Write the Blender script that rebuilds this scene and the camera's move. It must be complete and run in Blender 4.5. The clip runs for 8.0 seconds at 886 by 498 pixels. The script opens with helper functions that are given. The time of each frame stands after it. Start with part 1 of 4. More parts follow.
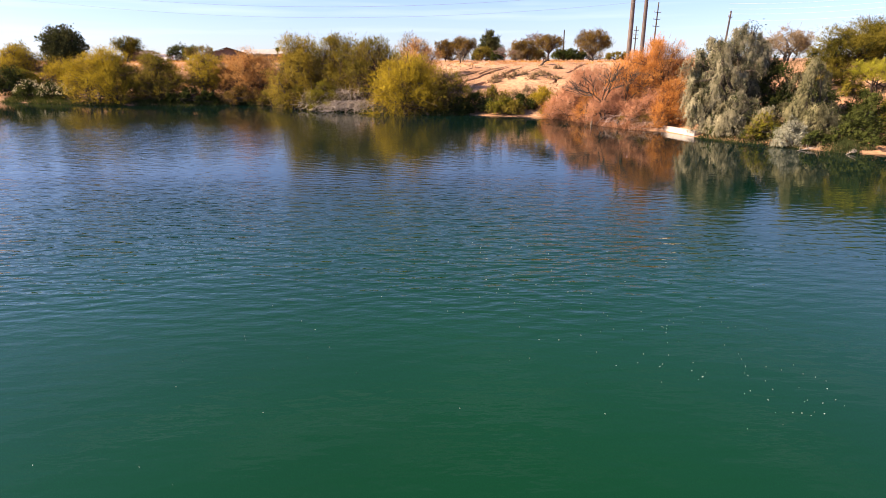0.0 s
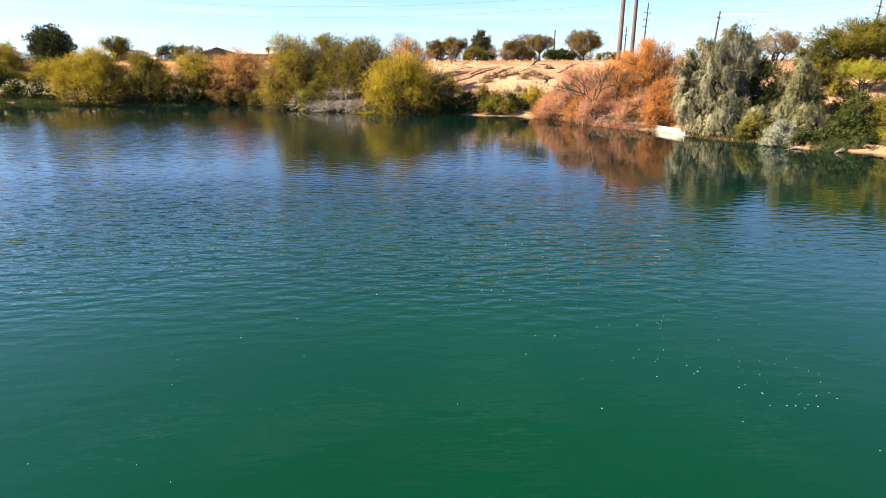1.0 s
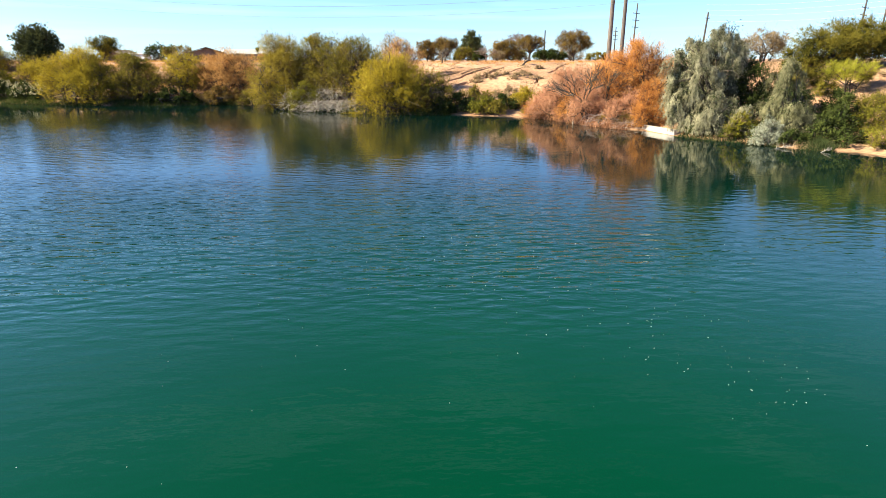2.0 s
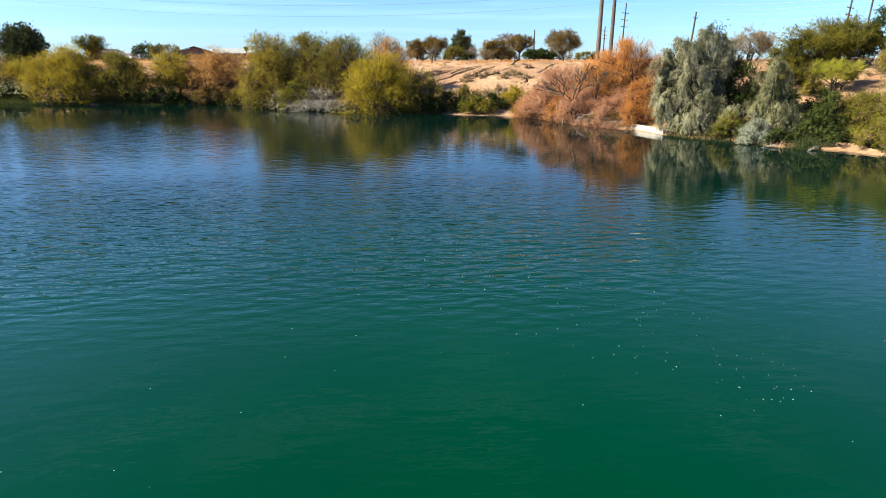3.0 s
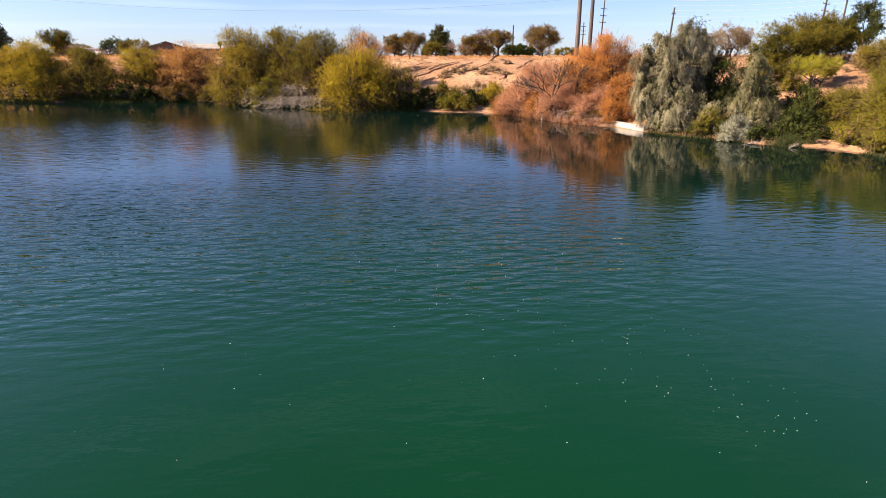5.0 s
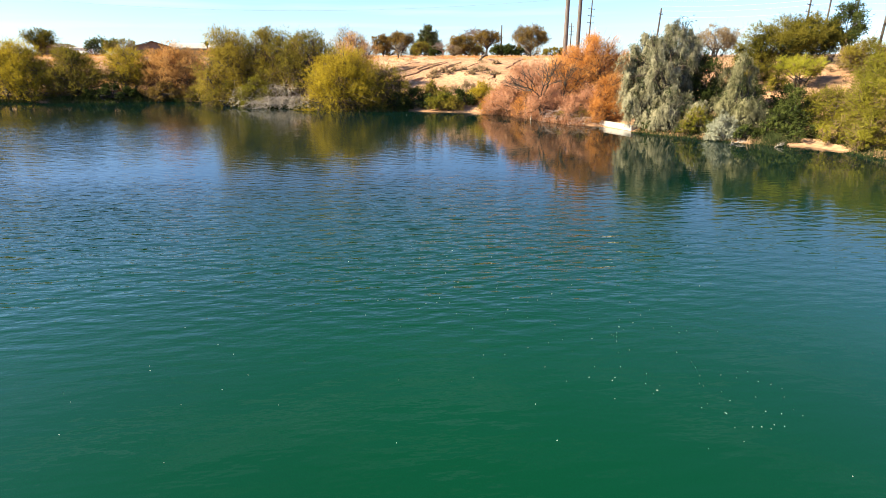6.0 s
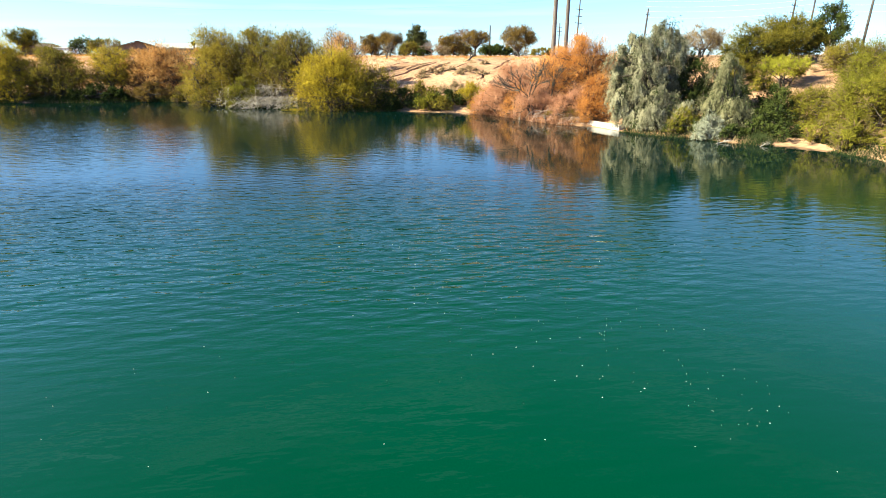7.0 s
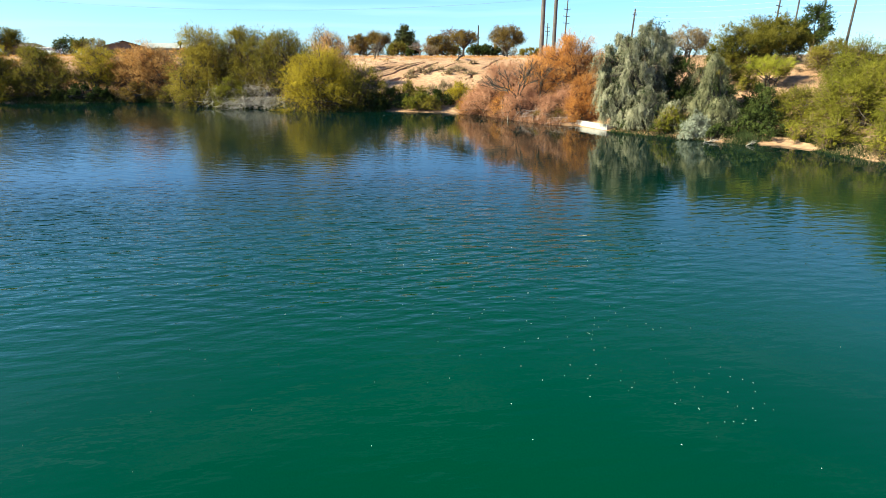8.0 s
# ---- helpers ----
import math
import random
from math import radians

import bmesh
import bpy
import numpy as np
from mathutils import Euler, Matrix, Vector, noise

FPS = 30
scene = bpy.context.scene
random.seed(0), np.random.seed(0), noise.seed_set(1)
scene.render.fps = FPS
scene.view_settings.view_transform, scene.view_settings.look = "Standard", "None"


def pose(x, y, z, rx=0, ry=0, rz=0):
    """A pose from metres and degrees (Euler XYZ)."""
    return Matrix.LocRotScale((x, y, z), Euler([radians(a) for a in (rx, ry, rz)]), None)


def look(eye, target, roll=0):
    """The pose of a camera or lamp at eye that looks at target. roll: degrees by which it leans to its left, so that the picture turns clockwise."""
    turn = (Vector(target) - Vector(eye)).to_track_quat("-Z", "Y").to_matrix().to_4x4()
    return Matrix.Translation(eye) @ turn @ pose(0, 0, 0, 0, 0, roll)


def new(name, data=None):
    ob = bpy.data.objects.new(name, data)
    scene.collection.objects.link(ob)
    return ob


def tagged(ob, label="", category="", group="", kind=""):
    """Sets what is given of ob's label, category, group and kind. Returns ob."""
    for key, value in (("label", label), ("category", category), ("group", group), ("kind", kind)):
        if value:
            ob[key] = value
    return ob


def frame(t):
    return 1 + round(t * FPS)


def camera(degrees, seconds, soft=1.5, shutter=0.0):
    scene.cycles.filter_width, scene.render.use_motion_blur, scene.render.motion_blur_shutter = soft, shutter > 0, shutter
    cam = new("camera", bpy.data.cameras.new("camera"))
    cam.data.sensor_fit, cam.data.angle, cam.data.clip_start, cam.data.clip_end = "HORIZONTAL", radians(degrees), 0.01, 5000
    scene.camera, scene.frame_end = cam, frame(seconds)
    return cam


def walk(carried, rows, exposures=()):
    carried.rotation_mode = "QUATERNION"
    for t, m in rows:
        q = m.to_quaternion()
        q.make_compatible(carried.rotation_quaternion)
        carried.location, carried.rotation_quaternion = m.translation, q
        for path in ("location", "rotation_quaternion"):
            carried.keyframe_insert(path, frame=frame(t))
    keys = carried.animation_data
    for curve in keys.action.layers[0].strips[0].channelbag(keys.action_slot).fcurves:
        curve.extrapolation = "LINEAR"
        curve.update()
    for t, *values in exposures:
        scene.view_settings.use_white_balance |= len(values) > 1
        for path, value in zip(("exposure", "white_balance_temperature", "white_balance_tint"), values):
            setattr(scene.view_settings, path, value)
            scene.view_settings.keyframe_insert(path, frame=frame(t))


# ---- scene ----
# The pan: seconds, eye, yaw, pitch, roll (degrees)
cam = camera(75.0, 8.0, soft=0.9)
PATH = [
    (0.0, 0.00, 0.00, 8.60, 0.00, -17.79, -0.05),
    (0.5, -0.08, -0.01, 8.55, -0.45, -17.76, -0.03),
    (1.0, -0.15, -0.06, 8.50, -0.89, -17.75, -0.01),
    (1.5, -0.16, -0.08, 8.49, -1.34, -17.74, 0.02),
    (3.0, -0.12, -0.07, 8.50, -2.75, -17.80, 0.05),
    (3.5, 0.24, 1.67, 8.40, -3.22, -18.11, 0.09),
    (4.0, 0.29, 1.72, 8.45, -3.67, -18.14, 0.08),
    (4.5, 0.33, 1.74, 8.49, -4.16, -18.16, 0.08),
    (6.0, 0.37, 1.78, 8.44, -5.76, -18.16, 0.13),
    (6.5, 0.40, 1.80, 8.41, -6.30, -18.14, 0.17),
    (7.0, 0.44, 1.81, 8.42, -6.82, -18.14, 0.17),
    (7.5, 0.47, 1.83, 8.44, -7.37, -18.15, 0.18),
    (8.0, 0.52, 1.84, 8.42, -7.88, -18.14, 0.16),
]


def aim(x, y, z, yaw, pitch, roll):
    a, b = radians(yaw), radians(pitch)
    way = Vector((-math.sin(a) * math.cos(b), math.cos(a) * math.cos(b), math.sin(b)))
    return look((x, y, z), Vector((x, y, z)) + way * 30, roll)


walk(cam, [(t, aim(*row)) for t, *row in PATH],
     exposures=[(0.0, 1.80, 7800, 20), (0.5, 1.92, 7500, 14), (1.0, 2.05, 7200, 4), (1.5, 2.10, 7050, -1), (3.0, 1.68, 6350, -7),
                (3.5, 1.55, 6450, -2), (4.0, 1.42, 7000, 12), (4.5, 1.44, 7600, 20), (6.0, 2.08, 7300, 0), (6.5, 2.22, 7000, -7),
                (7.0, 2.22, 6750, -11), (7.5, 2.08, 6550, -14), (8.0, 1.85, 6350, -15)])

# ---- sky and sun ----
SUN_WAY = Vector((-0.99, -0.10, 0.0)).normalized()
SUN_HEIGHT = radians(33)
world = bpy.data.worlds.new("sky")
scene.world = world
world.use_nodes = True
wn, wl = world.node_tree.nodes, world.node_tree.links
wn.clear()
sky = wn.new("ShaderNodeTexSky")
sky.sky_type, sky.sun_disc = "NISHITA", False
sky.sun_elevation, sky.sun_rotation = SUN_HEIGHT, math.atan2(SUN_WAY.x, SUN_WAY.y)
sky.air_density, sky.dust_density, sky.ozone_density = 0.85, 0.45, 3.6
coord = wn.new("ShaderNodeTexCoord")
stretch = wn.new("ShaderNodeMapping")
stretch.inputs["Scale"].default_value = (2.0, 1.2, 34.0)
stretch.inputs["Rotation"].default_value = (0.0, 0.06, 0.0)
wl.new(coord.outputs["Generated"], stretch.inputs["Vector"])
streaks = wn.new("ShaderNodeTexNoise")
streaks.inputs["Scale"].default_value, streaks.inputs["Detail"].default_value = 1.6, 4.0
wl.new(stretch.outputs["Vector"], streaks.inputs["Vector"])
thin = wn.new("ShaderNodeMapRange")
thin.inputs["From Min"].default_value, thin.inputs["From Max"].default_value = 0.5, 0.85
thin.inputs["To Max"].default_value = 0.22
wl.new(streaks.outputs["Fac"], thin.inputs["Value"])
cirrus = wn.new("ShaderNodeMix")
cirrus.data_type = "RGBA"
wl.new(thin.outputs["Result"], cirrus.inputs["Factor"])
wl.new(sky.outputs["Color"], cirrus.inputs["A"])
cirrus.inputs["B"].default_value = (9.0, 9.4, 10.0, 1)
back = wn.new("ShaderNodeBackground")
back.inputs["Strength"].default_value = 0.063
clear_air = wn.new("ShaderNodeMix")
clear_air.data_type, clear_air.blend_type = "RGBA", "MULTIPLY"
clear_air.inputs["Factor"].default_value = 1.0
clear_air.inputs["B"].default_value = (0.76, 0.86, 1.16, 1)
wl.new(cirrus.outputs["Result"], clear_air.inputs["A"])
wl.new(clear_air.outputs["Result"], back.inputs["Color"])
wout = wn.new("ShaderNodeOutputWorld")
wl.new(back.outputs["Background"], wout.inputs["Surface"])

sun = new("sun", bpy.data.lights.new("sun", "SUN"))
sun.data.energy, sun.data.angle, sun.data.color = 5.0, radians(0.5), (1.0, 0.87, 0.69)
sun.matrix_world = look(SUN_WAY * 100 * math.cos(SUN_HEIGHT) + Vector((0, 0, 100 * math.sin(SUN_HEIGHT))), (0, 0, 0))


# ---- materials ----
def material(name):
    m = bpy.data.materials.new(name)
    m.use_nodes = True
    m.node_tree.nodes.clear()
    return m, m.node_tree.nodes, m.node_tree.links


def rough_stuff(name, a, b, scale=1.0, rough=0.85, bump=0.3, bump_scale=None, fine=0.25, metal=0.0):
    """A dull surface: two colours mixed by broad noise, darkened by fine grain, with relief."""
    m, n, l = material(name)
    out, bsdf = n.new("ShaderNodeOutputMaterial"), n.new("ShaderNodeBsdfPrincipled")
    geo = n.new("ShaderNodeNewGeometry")
    broad, grain = n.new("ShaderNodeTexNoise"), n.new("ShaderNodeTexNoise")
    broad.inputs["Scale"].default_value, broad.inputs["Detail"].default_value = scale, 5.0
    grain.inputs["Scale"].default_value, grain.inputs["Detail"].default_value = bump_scale or scale * 14, 4.0
    for node in (broad, grain):
        l.new(geo.outputs["Position"], node.inputs["Vector"])
    ramp = n.new("ShaderNodeValToRGB")
    ramp.color_ramp.elements[0].position, ramp.color_ramp.elements[1].position = 0.36, 0.66
    ramp.color_ramp.elements[0].color, ramp.color_ramp.elements[1].color = (*a, 1), (*b, 1)
    l.new(broad.outputs["Fac"], ramp.inputs["Fac"])
    spots = n.new("ShaderNodeMapRange")
    spots.inputs["From Min"].default_value, spots.inputs["From Max"].default_value = 0.3, 0.7
    spots.inputs["To Min"].default_value, spots.inputs["To Max"].default_value = 1 - fine, 1 + fine
    l.new(grain.outputs["Fac"], spots.inputs["Value"])
    mul = n.new("ShaderNodeVectorMath")
    mul.operation = "SCALE"
    l.new(ramp.outputs["Color"], mul.inputs[0])
    l.new(spots.outputs["Result"], mul.inputs["Scale"])
    l.new(mul.outputs["Vector"], bsdf.inputs["Base Color"])
    relief = n.new("ShaderNodeBump")
    relief.inputs["Strength"].default_value, relief.inputs["Distance"].default_value = bump, 0.08
    l.new(grain.outputs["Fac"], relief.inputs["Height"])
    l.new(relief.outputs["Normal"], bsdf.inputs["Normal"])
    bsdf.inputs["Roughness"].default_value, bsdf.inputs["Metallic"].default_value = rough, metal
    l.new(bsdf.outputs["BSDF"], out.inputs["Surface"])
    return m


def leaf_stuff(name, dark, light, through_light=0.35, patch=0.35, tip=None):
    """Foliage: colour varied leaf by leaf and in broad patches, partly letting light through."""
    m, n, l = material(name)
    out, mix = n.new("ShaderNodeOutputMaterial"), n.new("ShaderNodeMixShader")
    dif, tra = n.new("ShaderNodeBsdfDiffuse"), n.new("ShaderNodeBsdfTranslucent")
    geo, broad = n.new("ShaderNodeNewGeometry"), n.new("ShaderNodeTexNoise")
    broad.inputs["Scale"].default_value, broad.inputs["Detail"].default_value = patch, 2.0
    l.new(geo.outputs["Position"], broad.inputs["Vector"])
    add = n.new("ShaderNodeMath")
    add.operation = "MULTIPLY_ADD"
    l.new(geo.outputs["Random Per Island"], add.inputs[0])
    add.inputs[1].default_value = 0.3
    shift = n.new("ShaderNodeMapRange")
    shift.inputs["From Min"].default_value, shift.inputs["From Max"].default_value = 0.3, 0.7
    shift.inputs["To Min"].default_value, shift.inputs["To Max"].default_value = 0.1, 0.6
    l.new(broad.outputs["Fac"], shift.inputs["Value"])
    l.new(shift.outputs["Result"], add.inputs[2])
    ramp = n.new("ShaderNodeValToRGB")
    ramp.color_ramp.elements[0].position, ramp.color_ramp.elements[1].position = 0.1, 0.85
    ramp.color_ramp.elements[0].color, ramp.color_ramp.elements[1].color = (*dark, 1), (*light, 1)
    if tip:
        e = ramp.color_ramp.elements.new(1.0)
        e.color = (*tip, 1)
    l.new(add.outputs["Value"], ramp.inputs["Fac"])
    l.new(ramp.outputs["Color"], dif.inputs["Color"])
    l.new(ramp.outputs["Color"], tra.inputs["Color"])
    mix.inputs["Fac"].default_value = through_light
    l.new(dif.outputs["BSDF"], mix.inputs[1])
    l.new(tra.outputs["BSDF"], mix.inputs[2])
    l.new(mix.outputs["Shader"], out.inputs["Surface"])
    return m


def water_stuff():
    m, n, l = material("pond_water")
    out, bsdf = n.new("ShaderNodeOutputMaterial"), n.new("ShaderNodeBsdfPrincipled")
    geo = n.new("ShaderNodeNewGeometry")
    cloud = n.new("ShaderNodeTexNoise")
    cloud.inputs["Scale"].default_value, cloud.inputs["Detail"].default_value = 0.05, 2.0
    l.new(geo.outputs["Position"], cloud.inputs["Vector"])
    ramp = n.new("ShaderNodeValToRGB")
    ramp.color_ramp.elements[0].position, ramp.color_ramp.elements[1].position = 0.35, 0.7
    ramp.color_ramp.elements[0].color, ramp.color_ramp.elements[1].color = (0.0001, 0.0240, 0.0066, 1), (0.0001, 0.0305, 0.0098, 1)
    l.new(cloud.outputs["Fac"], ramp.inputs["Fac"])
    # base colour darkened and blued with distance, imitating sky reflection at low angles
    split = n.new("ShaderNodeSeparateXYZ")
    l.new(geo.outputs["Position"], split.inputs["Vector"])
    far_fade = n.new("ShaderNodeMapRange")
    far_fade.inputs["From Min"].default_value, far_fade.inputs["From Max"].default_value = 18, 46
    l.new(split.outputs["Y"], far_fade.inputs["Value"])
    reflection_tint = n.new("ShaderNodeMix")
    reflection_tint.data_type = "RGBA"
    l.new(far_fade.outputs["Result"], reflection_tint.inputs["Factor"])
    l.new(ramp.outputs["Color"], reflection_tint.inputs["A"])
    reflection_tint.inputs["B"].default_value = (0.0015, 0.0095, 0.0078, 1)
    l.new(reflection_tint.outputs["Result"], bsdf.inputs["Base Color"])
    # several sizes of ripple, their crests lying across the breeze
    heights = []
    for sx, sy, turn, weight in ((0.08, 0.30, 10, 0.5), (0.22, 0.75, 4, 0.5), (0.50, 1.7, 14, 0.60), (1.2, 3.2, -12, 0.50), (2.6, 6.0, 18, 0.12)):
        place = n.new("ShaderNodeMapping")
        place.inputs["Scale"].default_value = (sx, sy, 1)
        place.inputs["Rotation"].default_value = (0, 0, radians(turn))
        l.new(geo.outputs["Position"], place.inputs["Vector"])
        wave = n.new("ShaderNodeTexNoise")
        wave.inputs["Scale"].default_value, wave.inputs["Detail"].default_value = 1.0, 2.0
        l.new(place.outputs["Vector"], wave.inputs["Vector"])
        part_height = n.new("ShaderNodeMath")
        part_height.operation = "MULTIPLY"
        part_height.inputs[1].default_value = weight
        l.new(wave.outputs["Fac"], part_height.inputs[0])
        heights.append(part_height.outputs["Value"])
    # long-crested wavelets about a metre apart
    for scale, turn, weight in ((0.30, 24, 0.13), (0.37, -19, 0.13), (0.62, 4, 0.05)):
        place = n.new("ShaderNodeMapping")
        place.inputs["Rotation"].default_value = (0, 0, radians(turn))
        place.inputs["Scale"].default_value = (0.9, 1, 1)
        l.new(geo.outputs["Position"], place.inputs["Vector"])
        wave = n.new("ShaderNodeTexWave")
        wave.wave_type, wave.bands_direction, wave.wave_profile = "BANDS", "Y", "SIN"
        wave.inputs["Scale"].default_value, wave.inputs["Distortion"].default_value = scale, 6.0
        wave.inputs["Detail"].default_value, wave.inputs["Detail Scale"].default_value = 2.0, 0.9
        l.new(place.outputs["Vector"], wave.inputs["Vector"])
        part_height = n.new("ShaderNodeMath")
        part_height.operation = "MULTIPLY"
        part_height.inputs[1].default_value = weight
        l.new(wave.outputs["Fac"], part_height.inputs[0])
        heights.append(part_height.outputs["Value"])
    total = heights[0]
    for h in heights[1:]:
        s = n.new("ShaderNodeMath")
        l.new(total, s.inputs[0])
        l.new(h, s.inputs[1])
        total = s.outputs["Value"]
    # calm and ruffled patches
    calm = n.new("ShaderNodeTexNoise")
    calm.inputs["Scale"].default_value, calm.inputs["Detail"].default_value = 0.035, 2.0
    l.new(geo.outputs["Position"], calm.inputs["Vector"])
    gust = n.new("ShaderNodeMapRange")
    gust.inputs["From Min"].default_value, gust.inputs["From Max"].default_value = 0.35, 0.65
    gust.inputs["To Min"].default_value, gust.inputs["To Max"].default_value = 0.5, 1.0
    l.new(calm.outputs["Fac"], gust.inputs["Value"])
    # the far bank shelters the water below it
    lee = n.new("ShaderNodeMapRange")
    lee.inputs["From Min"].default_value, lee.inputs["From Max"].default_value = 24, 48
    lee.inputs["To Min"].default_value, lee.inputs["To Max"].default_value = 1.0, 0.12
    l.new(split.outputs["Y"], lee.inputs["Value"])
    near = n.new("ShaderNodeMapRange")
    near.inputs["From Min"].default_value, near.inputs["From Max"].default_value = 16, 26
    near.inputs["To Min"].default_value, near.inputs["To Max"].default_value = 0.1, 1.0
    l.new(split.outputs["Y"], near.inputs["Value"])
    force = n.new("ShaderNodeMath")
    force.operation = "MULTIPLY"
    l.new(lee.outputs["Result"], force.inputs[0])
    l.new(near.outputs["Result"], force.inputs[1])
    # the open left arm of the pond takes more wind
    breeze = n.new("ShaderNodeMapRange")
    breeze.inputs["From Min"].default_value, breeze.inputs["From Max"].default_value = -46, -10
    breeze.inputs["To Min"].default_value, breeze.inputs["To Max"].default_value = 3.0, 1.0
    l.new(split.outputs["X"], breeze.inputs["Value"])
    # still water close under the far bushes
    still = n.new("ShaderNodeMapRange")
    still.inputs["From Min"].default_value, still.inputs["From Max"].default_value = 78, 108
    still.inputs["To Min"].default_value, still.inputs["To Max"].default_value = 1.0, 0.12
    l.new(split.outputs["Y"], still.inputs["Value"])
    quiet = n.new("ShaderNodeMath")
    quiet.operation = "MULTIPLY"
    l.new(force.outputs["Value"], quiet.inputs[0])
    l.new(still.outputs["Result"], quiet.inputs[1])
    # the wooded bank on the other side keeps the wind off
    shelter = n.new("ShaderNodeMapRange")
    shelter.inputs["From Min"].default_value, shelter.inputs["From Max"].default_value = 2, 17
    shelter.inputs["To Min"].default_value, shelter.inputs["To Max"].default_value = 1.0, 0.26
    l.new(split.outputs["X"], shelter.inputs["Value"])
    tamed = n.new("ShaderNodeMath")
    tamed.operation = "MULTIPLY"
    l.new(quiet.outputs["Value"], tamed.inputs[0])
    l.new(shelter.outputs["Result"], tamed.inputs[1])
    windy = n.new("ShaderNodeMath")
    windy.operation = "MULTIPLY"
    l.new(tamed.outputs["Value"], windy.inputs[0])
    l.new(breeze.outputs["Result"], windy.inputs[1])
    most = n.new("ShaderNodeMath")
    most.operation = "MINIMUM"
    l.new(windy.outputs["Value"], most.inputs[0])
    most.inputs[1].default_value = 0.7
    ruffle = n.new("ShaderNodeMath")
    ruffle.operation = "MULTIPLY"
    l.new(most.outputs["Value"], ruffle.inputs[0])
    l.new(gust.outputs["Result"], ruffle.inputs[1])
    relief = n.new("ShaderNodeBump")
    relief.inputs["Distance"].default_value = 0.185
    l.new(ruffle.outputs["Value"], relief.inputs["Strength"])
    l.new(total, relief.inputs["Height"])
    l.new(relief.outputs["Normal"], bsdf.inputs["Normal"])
    bsdf.inputs["Roughness"].default_value, bsdf.inputs["IOR"].default_value = 0.015, 1.36
    l.new(bsdf.outputs["BSDF"], out.inputs["Surface"])
    return m


M_SOIL = rough_stuff("dry_soil", (0.235, 0.122, 0.064), (0.37, 0.215, 0.125), 0.12, 0.95, 0.8, 1.6, 0.28)
M_BARK = rough_stuff("bark", (0.032, 0.024, 0.019), (0.085, 0.065, 0.05), 2.0)
M_BARE = rough_stuff("bare_twig_bark", (0.10, 0.066, 0.052), (0.21, 0.14, 0.11), 2.0)
M_PINKWOOD = rough_stuff("pinkish_dead_wood", (0.26, 0.17, 0.14), (0.44, 0.32, 0.27), 1.5)
M_DEADWOOD = rough_stuff("dead_wood", (0.24, 0.20, 0.17), (0.40, 0.35, 0.30), 1.5)
M_CONCRETE = rough_stuff("pale_concrete", (0.35, 0.31, 0.28), (0.46, 0.415, 0.38), 0.8, 0.85, 0.25, 9.0, 0.15)
M_STEEL = rough_stuff("weathered_steel", (0.065, 0.048, 0.044), (0.105, 0.08, 0.072), 0.3, 0.7, 0.1, 3.0, 0.12)
M_POLE = rough_stuff("creosoted_wood", (0.03, 0.025, 0.022), (0.07, 0.055, 0.045), 0.6)
M_WIRE = rough_stuff("wire_metal", (0.14, 0.14, 0.15), (0.2, 0.2, 0.21), 1.0, 0.5)
# lighter copy of the wire metal, the sun's glint put into its colour
M_SUNLIT_WIRE = rough_stuff("sunlit_wire", (0.42, 0.42, 0.42), (0.52, 0.52, 0.52), 1.0, 0.5)
M_ROOF = rough_stuff("brown_shingle", (0.10, 0.065, 0.05), (0.17, 0.11, 0.08), 0.6, 0.9, 0.4, 4.0, 0.2)
M_PALE_ROOF = rough_stuff("pale_roof", (0.22, 0.215, 0.21), (0.30, 0.29, 0.28), 0.3)
M_STUCCO = rough_stuff("tan_stucco", (0.13, 0.085, 0.06), (0.18, 0.12, 0.09), 0.4)
M_WHITE = rough_stuff("white_paint", (0.72, 0.72, 0.70), (0.82, 0.82, 0.80), 0.4)
M_FLECK = rough_stuff("white_down", (0.60, 0.61, 0.59), (0.74, 0.75, 0.73), 2.0)
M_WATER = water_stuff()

L_PALO = leaf_stuff("palo_verde_leaf", (0.20, 0.15, 0.018), (0.48, 0.365, 0.045), 0.38)
L_OLIVE = leaf_stuff("olive_leaf", (0.065, 0.068, 0.014), (0.28, 0.215, 0.04), 0.38)
L_DARK = leaf_stuff("dark_leaf", (0.022, 0.038, 0.012), (0.085, 0.095, 0.026), 0.3)
L_GREEN = leaf_stuff("fresh_leaf", (0.06, 0.065, 0.011), (0.25, 0.22, 0.033), 0.38)
L_LIME = leaf_stuff("lime_leaf", (0.17, 0.17, 0.022), (0.36, 0.34, 0.045), 0.38)
L_MESQUITE = leaf_stuff("mesquite_leaf", (0.04, 0.044, 0.010), (0.24, 0.195, 0.034), 0.38)
L_SAGE = leaf_stuff("sage_leaf", (0.045, 0.05, 0.022), (0.31, 0.285, 0.165), 0.3, 1.0)
L_ORANGE = leaf_stuff("rust_leaf", (0.33, 0.125, 0.036), (0.64, 0.305, 0.092), 0.38)
L_TWIG = leaf_stuff("pinkish_twig", (0.27, 0.12, 0.068), (0.51, 0.27, 0.17), 0.1)
L_WILLOW = leaf_stuff("grey_green_leaf", (0.05, 0.055, 0.026), (0.40, 0.365, 0.25), 0.3, 1.0)
L_GREY = leaf_stuff("silver_leaf", (0.15, 0.16, 0.11), (0.36, 0.36, 0.28), 0.3)
L_STRAW = leaf_stuff("straw_leaf", (0.31, 0.155, 0.05), (0.62, 0.36, 0.14), 0.3)
L_BROWN = leaf_stuff("brown_olive_leaf", (0.07, 0.048, 0.015), (0.25, 0.16, 0.045), 0.3)
L_PINE = leaf_stuff("pine_needle", (0.028, 0.038, 0.016), (0.11, 0.11, 0.042), 0.15)
